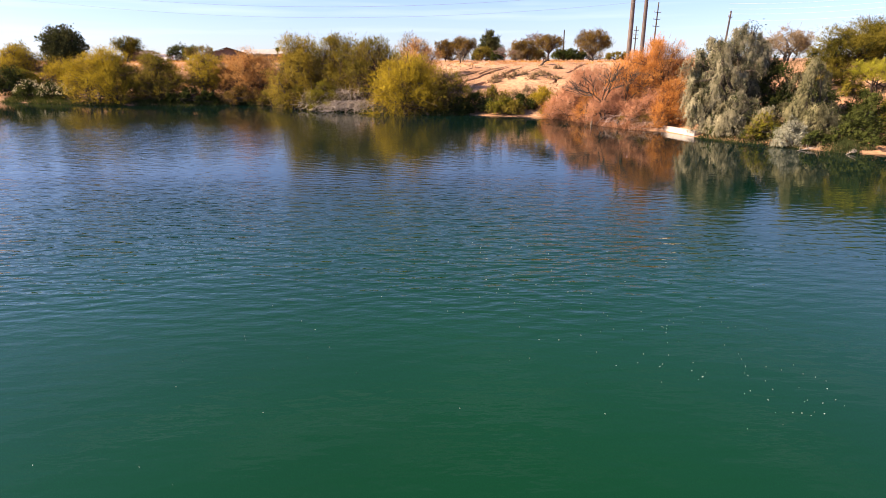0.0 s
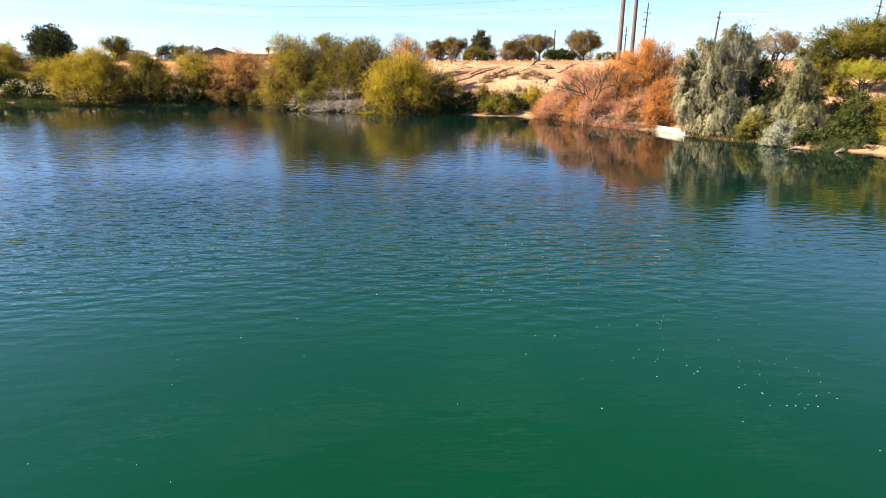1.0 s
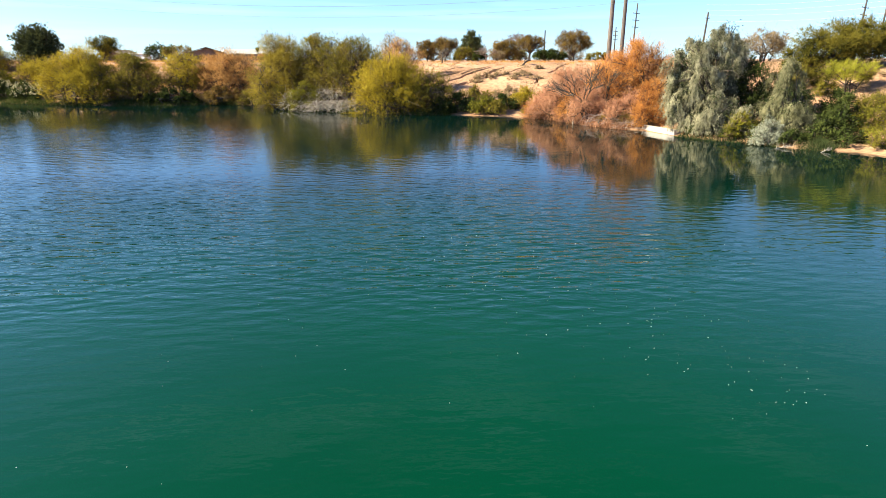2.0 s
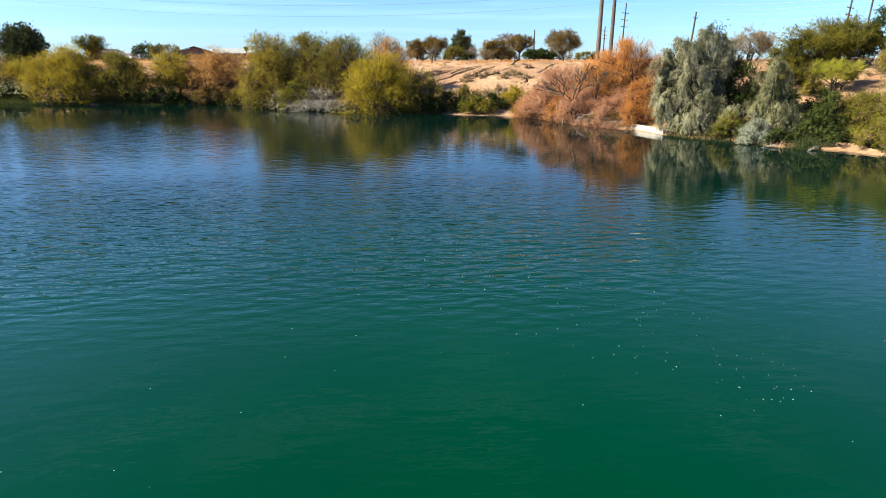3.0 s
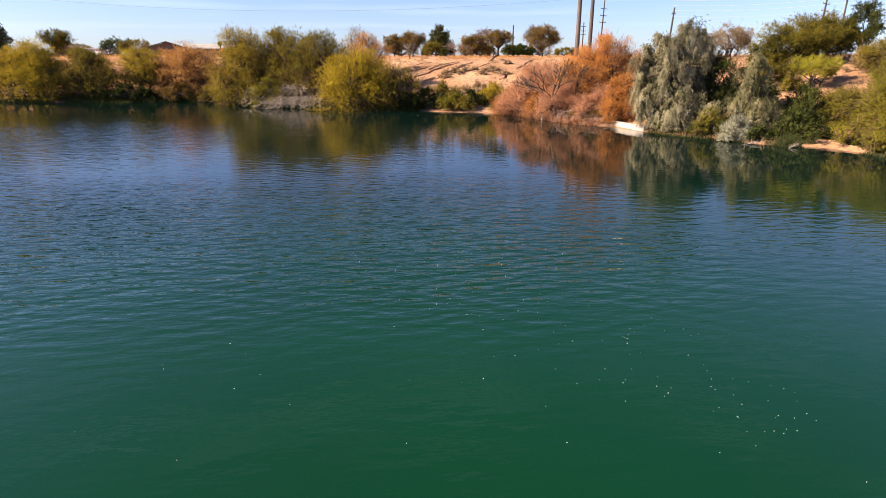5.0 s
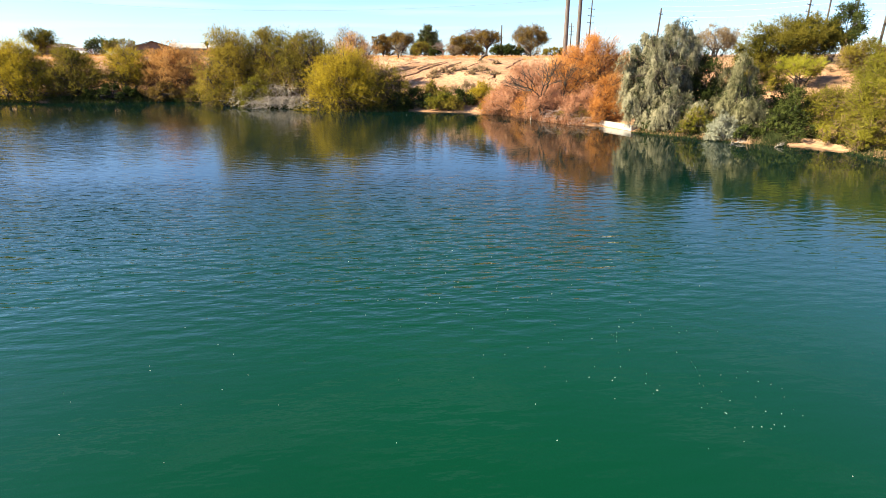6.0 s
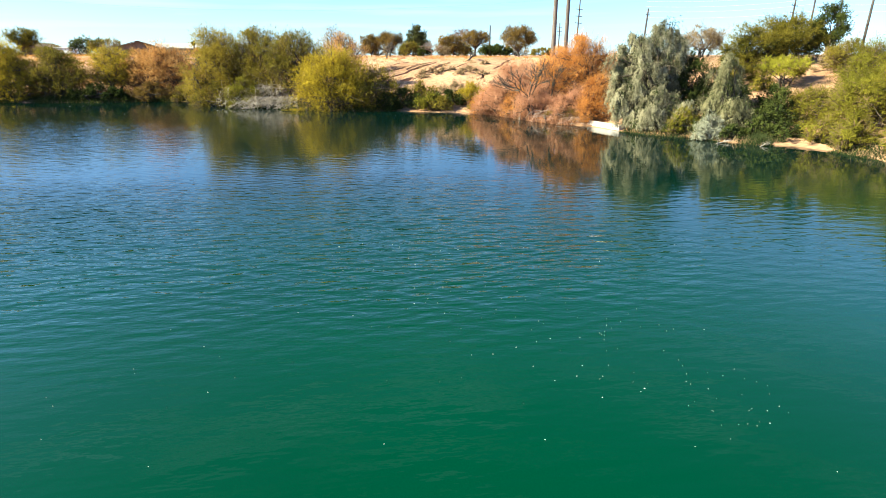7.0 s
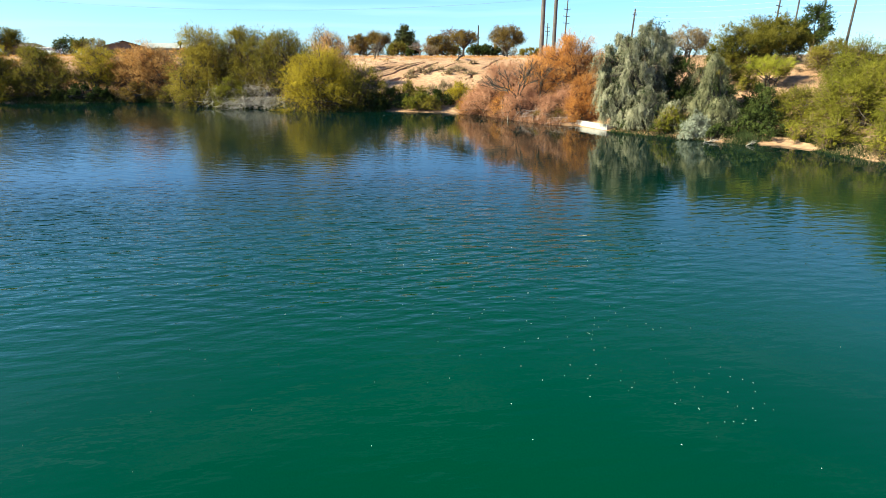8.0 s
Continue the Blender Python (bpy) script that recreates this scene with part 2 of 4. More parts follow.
L_BRUSH = leaf_stuff("dry_brush", (0.12, 0.085, 0.05), (0.30, 0.22, 0.13), 0.2)
L_INNER = leaf_stuff("bare_inner_twig", (0.06, 0.042, 0.026), (0.21, 0.145, 0.085), 0.05)
L_INNER_RUST = leaf_stuff("rusty_inner_twig", (0.10, 0.045, 0.026), (0.30, 0.15, 0.085), 0.05)
# darkened leaf copy: the shade of crown hollows is put into its colour
L_SHADE_LEAF = leaf_stuff("shade_darkened_leaf", (0.014, 0.022, 0.009), (0.05, 0.062, 0.024), 0.1)
L_GOLD = leaf_stuff("golden_olive_leaf", (0.12, 0.095, 0.018), (0.38, 0.285, 0.05), 0.38)
L_BLOSSOM = leaf_stuff("cream_blossom", (0.42, 0.36, 0.2), (0.68, 0.62, 0.42), 0.3)


# ---- building helpers ----
def mesh_arrays(name, verts, faces, mat):
    """A mesh from an (n, 3) array of corners and an (m, k) array of equal polygons."""
    verts, faces = np.asarray(verts, np.float32), np.asarray(faces, np.int32)
    me = bpy.data.meshes.new(name)
    k = faces.shape[1]
    me.vertices.add(len(verts))
    me.vertices.foreach_set("co", verts.ravel())
    me.loops.add(faces.size)
    me.loops.foreach_set("vertex_index", faces.ravel())
    me.polygons.add(len(faces))
    me.polygons.foreach_set("loop_start", np.arange(0, faces.size, k, dtype=np.int32))
    me.update(calc_edges=True)
    me.materials.append(mat)
    return me


def add_faces(me, verts, faces, mat):
    """More triangles for a mesh of triangles, with a second material."""
    n, m = len(me.vertices), len(me.polygons)
    me.vertices.add(len(verts))
    me.loops.add(faces.size)
    me.polygons.add(len(faces))
    co = np.empty(3 * len(me.vertices), np.float32)
    me.vertices.foreach_get("co", co)
    co[3 * n:] = np.asarray(verts, np.float32).ravel()
    me.vertices.foreach_set("co", co)
    corner = np.empty(len(me.loops), np.int32)
    me.loops.foreach_get("vertex_index", corner)
    corner[3 * m:] = faces.ravel() + n
    me.loops.foreach_set("vertex_index", corner)
    me.polygons.foreach_set("loop_start", np.arange(0, 3 * len(me.polygons), 3, dtype=np.int32))
    me.materials.append(mat)
    me.polygons.foreach_set("material_index", (np.arange(len(me.polygons)) >= m).astype(np.int32))
    me.update(calc_edges=True)


def part(name, bm, mat, parent=None, label=""):
    """Links a bmesh (or a finished mesh) as one object under a thing or part."""
    if isinstance(bm, bmesh.types.BMesh):
        me = bpy.data.meshes.new(name)
        bm.to_mesh(me)
        bm.free()
        me.materials.append(mat)
    else:
        me = bm
    ob = new(name, me)
    if parent:
        ob.parent = parent
    return tagged(ob, label)


def thing(name, label, category, m, group="", kind=""):
    ob = new(name)
    ob.empty_display_size = 0.3
    ob.matrix_world = m
    return tagged(ob, label, category, group, kind)


def box(bm, x0, x1, y0, y1, z0, z1, bevel=0.0):
    made = bmesh.ops.create_cube(bm, size=1.0, matrix=Matrix.LocRotScale(((x0 + x1) / 2, (y0 + y1) / 2, (z0 + z1) / 2), None, (x1 - x0, y1 - y0, z1 - z0)))
    if bevel:
        edges = list({e for v in made["verts"] for e in v.link_edges})
        bmesh.ops.bevel(bm, geom=edges, offset=bevel, segments=2, affect="EDGES", profile=0.5)


def tubes(paths, sides=5):
    """Corners and quads of tapered tubes; each path is (points (n, 3), radii (n,))."""
    V, F, base = [], [], 0
    ring = np.linspace(0, 2 * np.pi, sides, endpoint=False)
    for pts, rad in paths:
        pts, rad = np.asarray(pts, float), np.asarray(rad, float)
        n = len(pts)
        way = np.gradient(pts, axis=0)
        way /= np.linalg.norm(way, axis=1)[:, None] + 1e-9
        ref = np.where(np.abs(way[:, 2:3]) > 0.9, [[1.0, 0, 0]], [[0, 0, 1.0]])
        a = np.cross(way, ref)
        a /= np.linalg.norm(a, axis=1)[:, None] + 1e-9
        b = np.cross(way, a)
        v = pts[:, None, :] + rad[:, None, None] * (np.cos(ring)[None, :, None] * a[:, None, :] + np.sin(ring)[None, :, None] * b[:, None, :])
        V.append(v.reshape(-1, 3))
        i = np.arange(n - 1)[:, None] * sides
        j = np.arange(sides)[None, :]
        k = (j + 1) % sides
        F.append(base + np.stack([i + j, i + k, i + sides + k, i + sides + j], -1).reshape(-1, 4))
        base += n * sides
    return np.concatenate(V), np.concatenate(F)


def blades(root, way, length, width, rng, face=None):
    """One thin pointed leaf for every root, pointing along way; face: where its flat side looks."""
    n = len(root)
    way = way / (np.linalg.norm(way, axis=1)[:, None] + 1e-9)
    side = np.cross(way, rng.normal(size=(n, 3)) if face is None else face)
    side /= np.linalg.norm(side, axis=1)[:, None] + 1e-9
    length, width = np.broadcast_to(length, n)[:, None], np.broadcast_to(width, n)[:, None]
    v = np.stack([root + side * width / 2, root + way * length, root - side * width / 2], 1).reshape(-1, 3)
    return v, np.arange(3 * n).reshape(n, 3)


# ---- the lie of the land ----
SHORE = np.array([(-180, 128), (-140, 140), (-105, 141.5), (-94, 137.4), (-83.5, 133.3), (-72, 130.4), (-56, 129.6), (-46, 130.8), (-36.5, 129.5),
                  (-24.3, 117.5), (-15.7, 110.3), (-10, 108.6), (-1.4, 103.4), (4.5, 104), (11, 101), (17.6, 99.8), (20.6, 92), (23.2, 85), (25.8, 80.4),
                  (29.2, 77.5), (31, 71.3), (33.7, 67.2), (36.6, 64.1), (38.2, 61.3), (40.5, 58.2), (43.6, 57.6), (45, 53.9), (45.0, 49.6), (45.4, 45.9),
                  (50, 33), (58, 12), (60, -20), (30, -45), (-40, -55), (-130, -40), (-190, 20)])


def inland(x, y):
    """Metres from the waterline, positive on land."""
    x, y = np.asarray(x, float), np.asarray(y, float)
    best, inside = np.full(x.shape, 1e9), np.zeros(x.shape, bool)
    for (ax, ay), (bx, by) in zip(SHORE, np.roll(SHORE, -1, 0)):
        dx, dy = bx - ax, by - ay
        k = np.clip(((x - ax) * dx + (y - ay) * dy) / (dx * dx + dy * dy), 0, 1)
        best = np.minimum(best, np.hypot(x - ax - k * dx, y - ay - k * dy))
        if dy:
            inside ^= ((ay > y) != (by > y)) & (x < dx * (y - ay) / dy + ax)
    return np.where(inside, -best, best)


def bank(d):
    return np.interp(d, [-25, -4, 0, 1.2, 8, 28, 36, 70, 140, 900, 4000], [-4, -1.0, -0.03, 0.32, 2.1, 7.6, 8.95, 9.4, 10.3, 12, 12])


def ground_z(x, y):
    return float(bank(inland(np.array([x]), np.array([y])))[0])


def steps(*runs):
    return np.unique(np.concatenate([np.arange(a, b, s) for a, b, s in runs]))


# rain gullies on the open slope: both ends of each
GULLIES = [(2.1, 126.4, 14.1, 132.9), (3.9, 123.1, 12.6, 129.8), (6.5, 121.2, 9.0, 123.2), (10.8, 125.0, 17.0, 130.4),
           (15.9, 123.8, 18.6, 126.3), (8.0, 127.9, 11.9, 131.2), (25.8, 123.5, 30.7, 130.5), (22.0, 118.2, 23.4, 121.6),
           (13.6, 127.8, 17.7, 132.0), (2.8, 129.0, 8.2, 130.2), (18.1, 125.9, 20.5, 129.2),
           (1.4, 125.3, 6.6, 128.4), (3.0, 122.3, 14.2, 131.7), (6.4, 120.4, 15.7, 128.6), (9.1, 121.9, 15.4, 126.1), (2.6, 129.5, 8.6, 133.4)]


def build_ground():
    xs = steps((-4000, -400, 400), (-400, -130, 10), (-130, -6, 1.6), (-6, 0, 0.8), (0, 32, 0.13), (32, 44, 0.6), (44, 80, 1.2), (80, 400, 10), (400, 4001, 400))
    ys = steps((-4000, -200, 400), (-200, 40, 10), (40, 100, 1.2), (100, 117, 0.6), (117, 134, 0.13), (134, 142, 0.6), (142, 175, 1.6), (175, 400, 9), (400, 4001, 400))
    X, Y = np.meshgrid(xs, ys)
    d = inland(X, Y)
    Z = bank(d)
    for i, j in np.argwhere((X > -130) & (X < 90) & (Y > 35) & (Y < 200) & (d > -1)):
        x, y, dd = X[i, j], Y[i, j], d[i, j]
        z = 0.35 * noise.noise((x * 0.11, y * 0.11, 3)) * min(1, max(0, dd / 6)) + 0.12 * noise.noise((x * 0.5, y * 0.5, 8)) * min(1, max(0, dd))
        if -6 < x < 44 and 4 < dd < 36:
            px, py = x + 0.5 * noise.noise((x * 0.5, y * 0.5, 20)), y + 0.5 * noise.noise((x * 0.5, y * 0.5, 30))
            for ax, ay, bx, by in GULLIES:
                dx, dy = bx - ax, by - ay
                k = ((px - ax) * dx + (py - ay) * dy) / (dx * dx + dy * dy)
                if -0.1 < k < 1.1:
                    off = abs((px - ax) * dy - (py - ay) * dx) / math.hypot(dx, dy)
                    if off < 0.24:
                        z -= 1.0 * (1 - (off / 0.24) ** 4) * min(1, (k + 0.1) * 5, (1.1 - k) * 5)
            u, v = x * 0.62 - y * 0.78, x * 0.78 + y * 0.62
            z += 0.14 * noise.noise((u * 0.35, v * 0.07, 1.7))
        Z[i, j] += z
    n, m = X.shape
    i = np.arange(n - 1)[:, None] * m + np.arange(m - 1)[None, :]
    faces = np.stack([i, i + 1, i + m + 1, i + m], -1).reshape(-1, 4)
    me = mesh_arrays("ground", np.stack([X, Y, Z], -1).reshape(-1, 3), faces, M_SOIL)
    me.polygons.foreach_set("use_smooth", np.ones(len(faces), bool))
    tagged(part("ground", me, M_SOIL), "pale tan dry soil bank with rain gullies", "ground", kind="structure")


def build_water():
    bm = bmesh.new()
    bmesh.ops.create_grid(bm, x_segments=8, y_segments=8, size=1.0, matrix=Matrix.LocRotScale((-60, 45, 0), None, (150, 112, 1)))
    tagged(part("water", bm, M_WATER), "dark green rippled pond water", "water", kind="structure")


build_ground()
build_water()

# ---- plants ----
TREE, SHRUB = "tree", "shrub"
# leaf material, leaf length and width, leaves to a square metre of outline, droop, length of the sprays, bark
STYLES = {
    "palo": (L_PALO, 0.52, 0.032, 190, 0.10, 1.15, M_BARK),
    "olive": (L_OLIVE, 0.40, 0.045, 175, 0.05, 1.0, M_BARK),
    "gold": (L_GOLD, 0.40, 0.042, 185, 0.05, 1.0, M_BARK),
    "dark": (L_DARK, 0.30, 0.080, 170, 0.15, 0.8, M_BARK),
    "green": (L_GREEN, 0.38, 0.045, 210, 0.30, 1.2, M_BARK),
    "orange": (L_ORANGE, 0.54, 0.030, 185, 0.0, 1.1, M_BARK),
    "straw": (L_STRAW, 0.52, 0.032, 150, 0.0, 1.0, M_BARK),
    "lime": (L_LIME, 0.50, 0.030, 230, 0.0, 1.1, M_BARK),
    "layered": (L_MESQUITE, 0.40, 0.048, 200, 0.2, 1.2, M_BARK),
    "sage": (L_SAGE, 0.34, 0.065, 220, 0.92, 1.0, M_BARK),
    "brown": (L_BROWN, 0.26, 0.050, 230, 0.15, 0.8, M_BARK),
    "twig": (L_TWIG, 0.60, 0.035, 110, -0.1, 1.1, M_BARK),
    "willow": (L_WILLOW, 0.34, 0.070, 210, 0.95, 1.0, M_BARK),
    "grey": (L_GREY, 0.40, 0.045, 240, 0.55, 1.0, M_DEADWOOD),
    "pine": (L_PINE, 0.40, 0.090, 170, 0.0, 0.8, M_BARK),
    "brush": (L_BRUSH, 0.40, 0.040, 120, 0.0, 1.0, M_BARK),
}


# what fills the heart of a crown (leaf_mass here is darkened to paint in shade), and how much of the leaf keeps to its
# lower part
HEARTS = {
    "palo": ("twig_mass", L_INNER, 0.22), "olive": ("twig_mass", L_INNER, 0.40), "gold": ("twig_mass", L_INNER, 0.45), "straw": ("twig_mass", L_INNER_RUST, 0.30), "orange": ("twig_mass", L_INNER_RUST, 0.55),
    "lime": ("twig_mass", L_INNER, 0.15), "green": ("twig_mass", L_INNER, 0.55), "layered": ("leaf_mass", L_SHADE_LEAF, 0.5), "willow": ("leaf_mass", L_SHADE_LEAF, 1.0),
    "sage": ("leaf_mass", L_SHADE_LEAF, 1.0), "brown": ("twig_mass", L_INNER, 0.5), "dark": ("leaf_mass", L_SHADE_LEAF, 0.7),
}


def crown_blobs(width, depth, low, high, count, rng, shape="round"):
    """Centres and radii of the foliage masses that fill a crown."""
    C, R = [], []
    h = high - low
    size = min(width, h * 1.4)
    for k in range(count):
        f = (k + rng.uniform(0.0, 1.0)) / count
        if shape == "cone":
            reach = 1.0 * (1 - f) ** 0.8 + 0.05
        elif shape == "mound":
            f = f ** 1.25
            reach = math.sqrt(max(0.04, 1 - f ** 2))
        else:
            reach = math.sqrt(max(0.1, 1 - (2 * f - 0.85) ** 2 * 0.7))
        r = rng.uniform(0.15, 0.25) * size * (0.75 if f > 0.75 else 1)
        a = k * 2.4 + rng.uniform(-0.6, 0.6)
        q = reach * rng.uniform(0.35, 1) ** 0.5
        C.append((math.cos(a) * q * max(0.1, width / 2 - r * 0.75), math.sin(a) * q * max(0.1, depth / 2 - r * 0.75), low + r * (0.45 if shape == "mound" else 0.7) + f * max(0.1, h - r * 1.5)))
        R.append(r)
    # masses at the skirts and one at the very top
    for side in (-1, 1):
        r = 0.2 * size
        zl = low + (r * 0.45 if shape == "mound" else h * 0.4)
        for g in (0.0, 0.28):
            C.append((side * (width / 2 - r * 0.8) * (1 - 0.5 * g), rng.uniform(-0.2, 0.2) * depth, zl + g * h))
            R.append(r * rng.uniform(0.8, 1.1))
    C.append((rng.uniform(-0.12, 0.12) * width, 0, high - 0.16 * size))
    R.append(0.17 * size)
    return np.array(C), np.array(R)


def plant(name, label, category, x, y, top, width, style, depth=None, clear=0.0, blobs=None, seed=0, shape="round", thin=1.0, group="", trunks=None, fine=1.0, z0=None, skirt=None):
    """A tree or shrub: tapered trunk and limbs, and a crown of many single leaves in uneven masses."""
    rng = np.random.default_rng(1000 + seed)
    leaf, length, leaf_width, density, droop, spray, bark = STYLES[style]
    length, leaf_width, density = length * fine, leaf_width * fine, density / fine ** 1.2
    zb = max(ground_z(x, y) - 0.08, -0.12) if z0 is None else z0
    h = top - zb
    depth = depth or width * 0.8
    ob = thing(name, label, category, pose(x, y, zb), group)
    if clear < 0.05:
        width, depth = width * 1.08, depth * 1.1
    count = blobs or int(np.clip(width * h / 4, 8, 40))
    C, R = crown_blobs(width, depth, clear * h, h, count, rng, shape)
    # trunk and limbs
    paths = []
    stems = trunks or (1 if clear > 0.2 else max(3, int(width / 2)))
    girth = np.clip(0.020 * h + 0.013 * width, 0.04, 0.4) * (1.6 if clear > 0.3 else 1.0)
    for k in range(stems):
        fork = np.array([rng.normal() * 0.05 * width, rng.normal() * 0.05 * width, h * max(0.12, clear * 0.8)]) if stems == 1 else np.array(
            [rng.uniform(-0.22, 0.22) * width, rng.uniform(-0.2, 0.2) * depth, h * rng.uniform(0.12, 0.3)])
        foot = np.array([0, 0, -0.15]) if stems == 1 else np.array([fork[0] * 0.6, fork[1] * 0.6, -0.15])
        bend = (foot + fork) / 2 + rng.normal(size=3) * 0.03 * h * np.array([1, 1, 0])
        paths.append(([foot, bend, fork], [girth, girth * 0.85, girth * 0.7]))
        for c, r in list(zip(C, R))[k::stems]:
            mid = fork * 0.5 + c * 0.5 + rng.normal(size=3) * 0.06 * h + np.array([0, 0, 0.06 * h])
            paths.append(([fork, (fork + mid) / 2, mid, c], girth * np.array([0.55, 0.42, 0.3, 0.12])))
            for _ in range(5):
                e = c + rng.normal(size=3) * r * 0.55
                paths.append(([mid * 0.3 + c * 0.7, (c + e) / 2 + rng.normal(size=3) * 0.1 * r, e], girth * np.array([0.16, 0.1, 0.03])))
    V, F = tubes(paths, 4)
    part("trunk", mesh_arrays("trunk", V, F, bark), bark, ob)
    # smaller clumps on the masses, sprigs on the clumps, leaves on the sprigs
    sub = 8
    knob = rng.normal(size=(len(C) * sub, 3)) + np.array([0, 0, 0.25])
    knob /= np.linalg.norm(knob, axis=1)[:, None]
    R2 = np.repeat(R, sub) * rng.uniform(0.20, 0.42, len(C) * sub)
    C2 = np.repeat(C, sub, 0) + knob * (np.repeat(R, sub) * rng.uniform(0.55, 1.0, len(C) * sub))[:, None]
    CC, RR = np.concatenate([C, C2]), np.concatenate([R * 0.8, R2])
    total = int(density * width * h * (1 - clear) * thin * 1.55)
    hanging = droop > 0.8
    per = 20 if hanging else 9
    sprigs = max(40, total // per)
    share = np.concatenate([R ** 2 * 0.22, R2 ** 2 * 1.8])
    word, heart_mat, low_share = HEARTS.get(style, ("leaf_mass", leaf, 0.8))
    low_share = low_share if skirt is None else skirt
    level = np.clip((CC[:, 2] - clear * h) / (h * (1 - clear)), 0, 1)
    share = share * np.clip(low_share + (1.6 - low_share) * level, 0.02, 1.2)
    pick = rng.choice(len(CC), sprigs, p=share / np.sum(share))
    out = rng.normal(size=(sprigs, 3))
    out[:, 2] += 0.25
    out /= np.linalg.norm(out, axis=1)[:, None]
    reach = RR[pick] * rng.uniform(0.3, 1.0, sprigs) ** 0.5 * (1 + 0.35 * (rng.random(sprigs) > 0.9))
    squash = np.array([1.0, depth / width if depth < width else 1.0, {'layered': 0.42, 'green': 0.6, 'brown': 0.65, 'olive': 0.7}.get(style, 0.85)])
    root = CC[pick] + out * reach[:, None] * squash
    if hanging:
        # long sprays, several strands from one bough
        pick = rng.choice(len(C2) // 3, sprigs) * 3
        out = knob[pick] + rng.normal(size=(sprigs, 3)) * 0.3
        root = C2[pick] + rng.normal(size=(sprigs, 3)) * np.array([0.2, 0.2, 0.15])
    way = out * (0.4 if hanging else 1.0) + np.array([0, 0, 0.55 - 2.2 * droop]) + rng.normal(size=(sprigs, 3)) * (0.25 if hanging else 0.38)
    way /= np.linalg.norm(way, axis=1)[:, None]
    run = rng.uniform(0.8, 3.2, sprigs) * np.repeat(rng.uniform(0.5, 1.1, len(C2)), 1)[pick] if hanging else rng.uniform(0.25, 0.8, sprigs) * (1 + 0.9 * (rng.random(sprigs) > 0.9)) * min(1.0, 0.25 + h / 7) * spray
    f = rng.random((sprigs, per))
    P = root[:, None, :] + way[:, None, :] * (f * run[:, None])[:, :, None] + rng.normal(size=(sprigs, per, 3)) * (length * 0.28 if hanging else 0.08)
    P = P.reshape(-1, 3)
    W = np.repeat(way, per, 0) + rng.normal(size=(len(P), 3)) * 0.4
    heart = root - np.array([0, 0, (0.2 + 0.4 * clear) * h])
    heart /= np.linalg.norm(heart, axis=1)[:, None] + 1e-9
    face = np.repeat(out + heart * 0.9, per, 0) + rng.normal(size=(len(P), 3)) * 0.25
    low = P[:, 2] < 0.12
    P[low, 2] = 0.12 + 0.35 * rng.random(int(low.sum()))
    W[low, 2] = np.abs(W[low, 2])
    V, F = blades(P, W, length * rng.uniform(0.6, 1.3, len(P)), leaf_width * rng.uniform(0.9, 2.0, len(P)), rng, face)
    leaves = mesh_arrays("crown", V, F, leaf)
    part("crown", leaves, leaf, ob)
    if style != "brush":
        # dense growth in the heart of the crown, for some styles in a shade-dark leaf colour
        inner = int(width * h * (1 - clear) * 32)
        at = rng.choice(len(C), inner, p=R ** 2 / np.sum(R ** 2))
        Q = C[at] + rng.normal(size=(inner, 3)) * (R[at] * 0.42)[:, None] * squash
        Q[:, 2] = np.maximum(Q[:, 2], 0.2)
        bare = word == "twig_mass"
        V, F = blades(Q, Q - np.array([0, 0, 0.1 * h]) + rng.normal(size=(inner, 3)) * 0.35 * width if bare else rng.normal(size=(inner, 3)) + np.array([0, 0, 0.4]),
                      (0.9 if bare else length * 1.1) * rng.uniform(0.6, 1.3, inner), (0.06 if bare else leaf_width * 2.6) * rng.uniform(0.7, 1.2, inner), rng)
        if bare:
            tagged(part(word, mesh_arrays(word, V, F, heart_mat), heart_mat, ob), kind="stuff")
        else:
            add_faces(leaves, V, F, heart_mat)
    return ob



# the left bank
plant("pine_tree", "dark green rounded pine behind the bank", TREE, -100.0, 161.6, 18.0, 12.0, "pine", clear=0.15, seed=1, thin=1.3)
plant("broadleaf_tree", "small olive green tree beside a house", TREE, -89.4, 173.3, 16.1, 7.8, "layered", clear=0.25, seed=2, thin=1.1)
plant("palo_verde_shrub", "yellow-green feathery shrub high on the bank", SHRUB, -110.0, 156.0, 13.4, 9.5, "palo", seed=3, shape="mound", thin=0.65)
plant("mesquite_shrub", "dark green leafy shrub at the water's edge", SHRUB, -106.0, 146.5, 8.6, 9.0, "dark", seed=4, shape="mound", thin=0.65)
plant("mesquite_shrub", "olive dry shrub on the tan bank", SHRUB, -99.5, 157.5, 10.6, 8.5, "olive", seed=5, thin=0.45)
plant("mesquite_shrub", "dull olive shrub on the tan bank", SHRUB, -92.0, 158.0, 11.2, 8.0, "brush", seed=6, thin=0.59)
plant("palo_verde_shrub", "yellowish shrub behind the oleander", SHRUB, -116.0, 166.0, 14.5, 12.0, "olive", seed=7, shape="mound", thin=0.65)
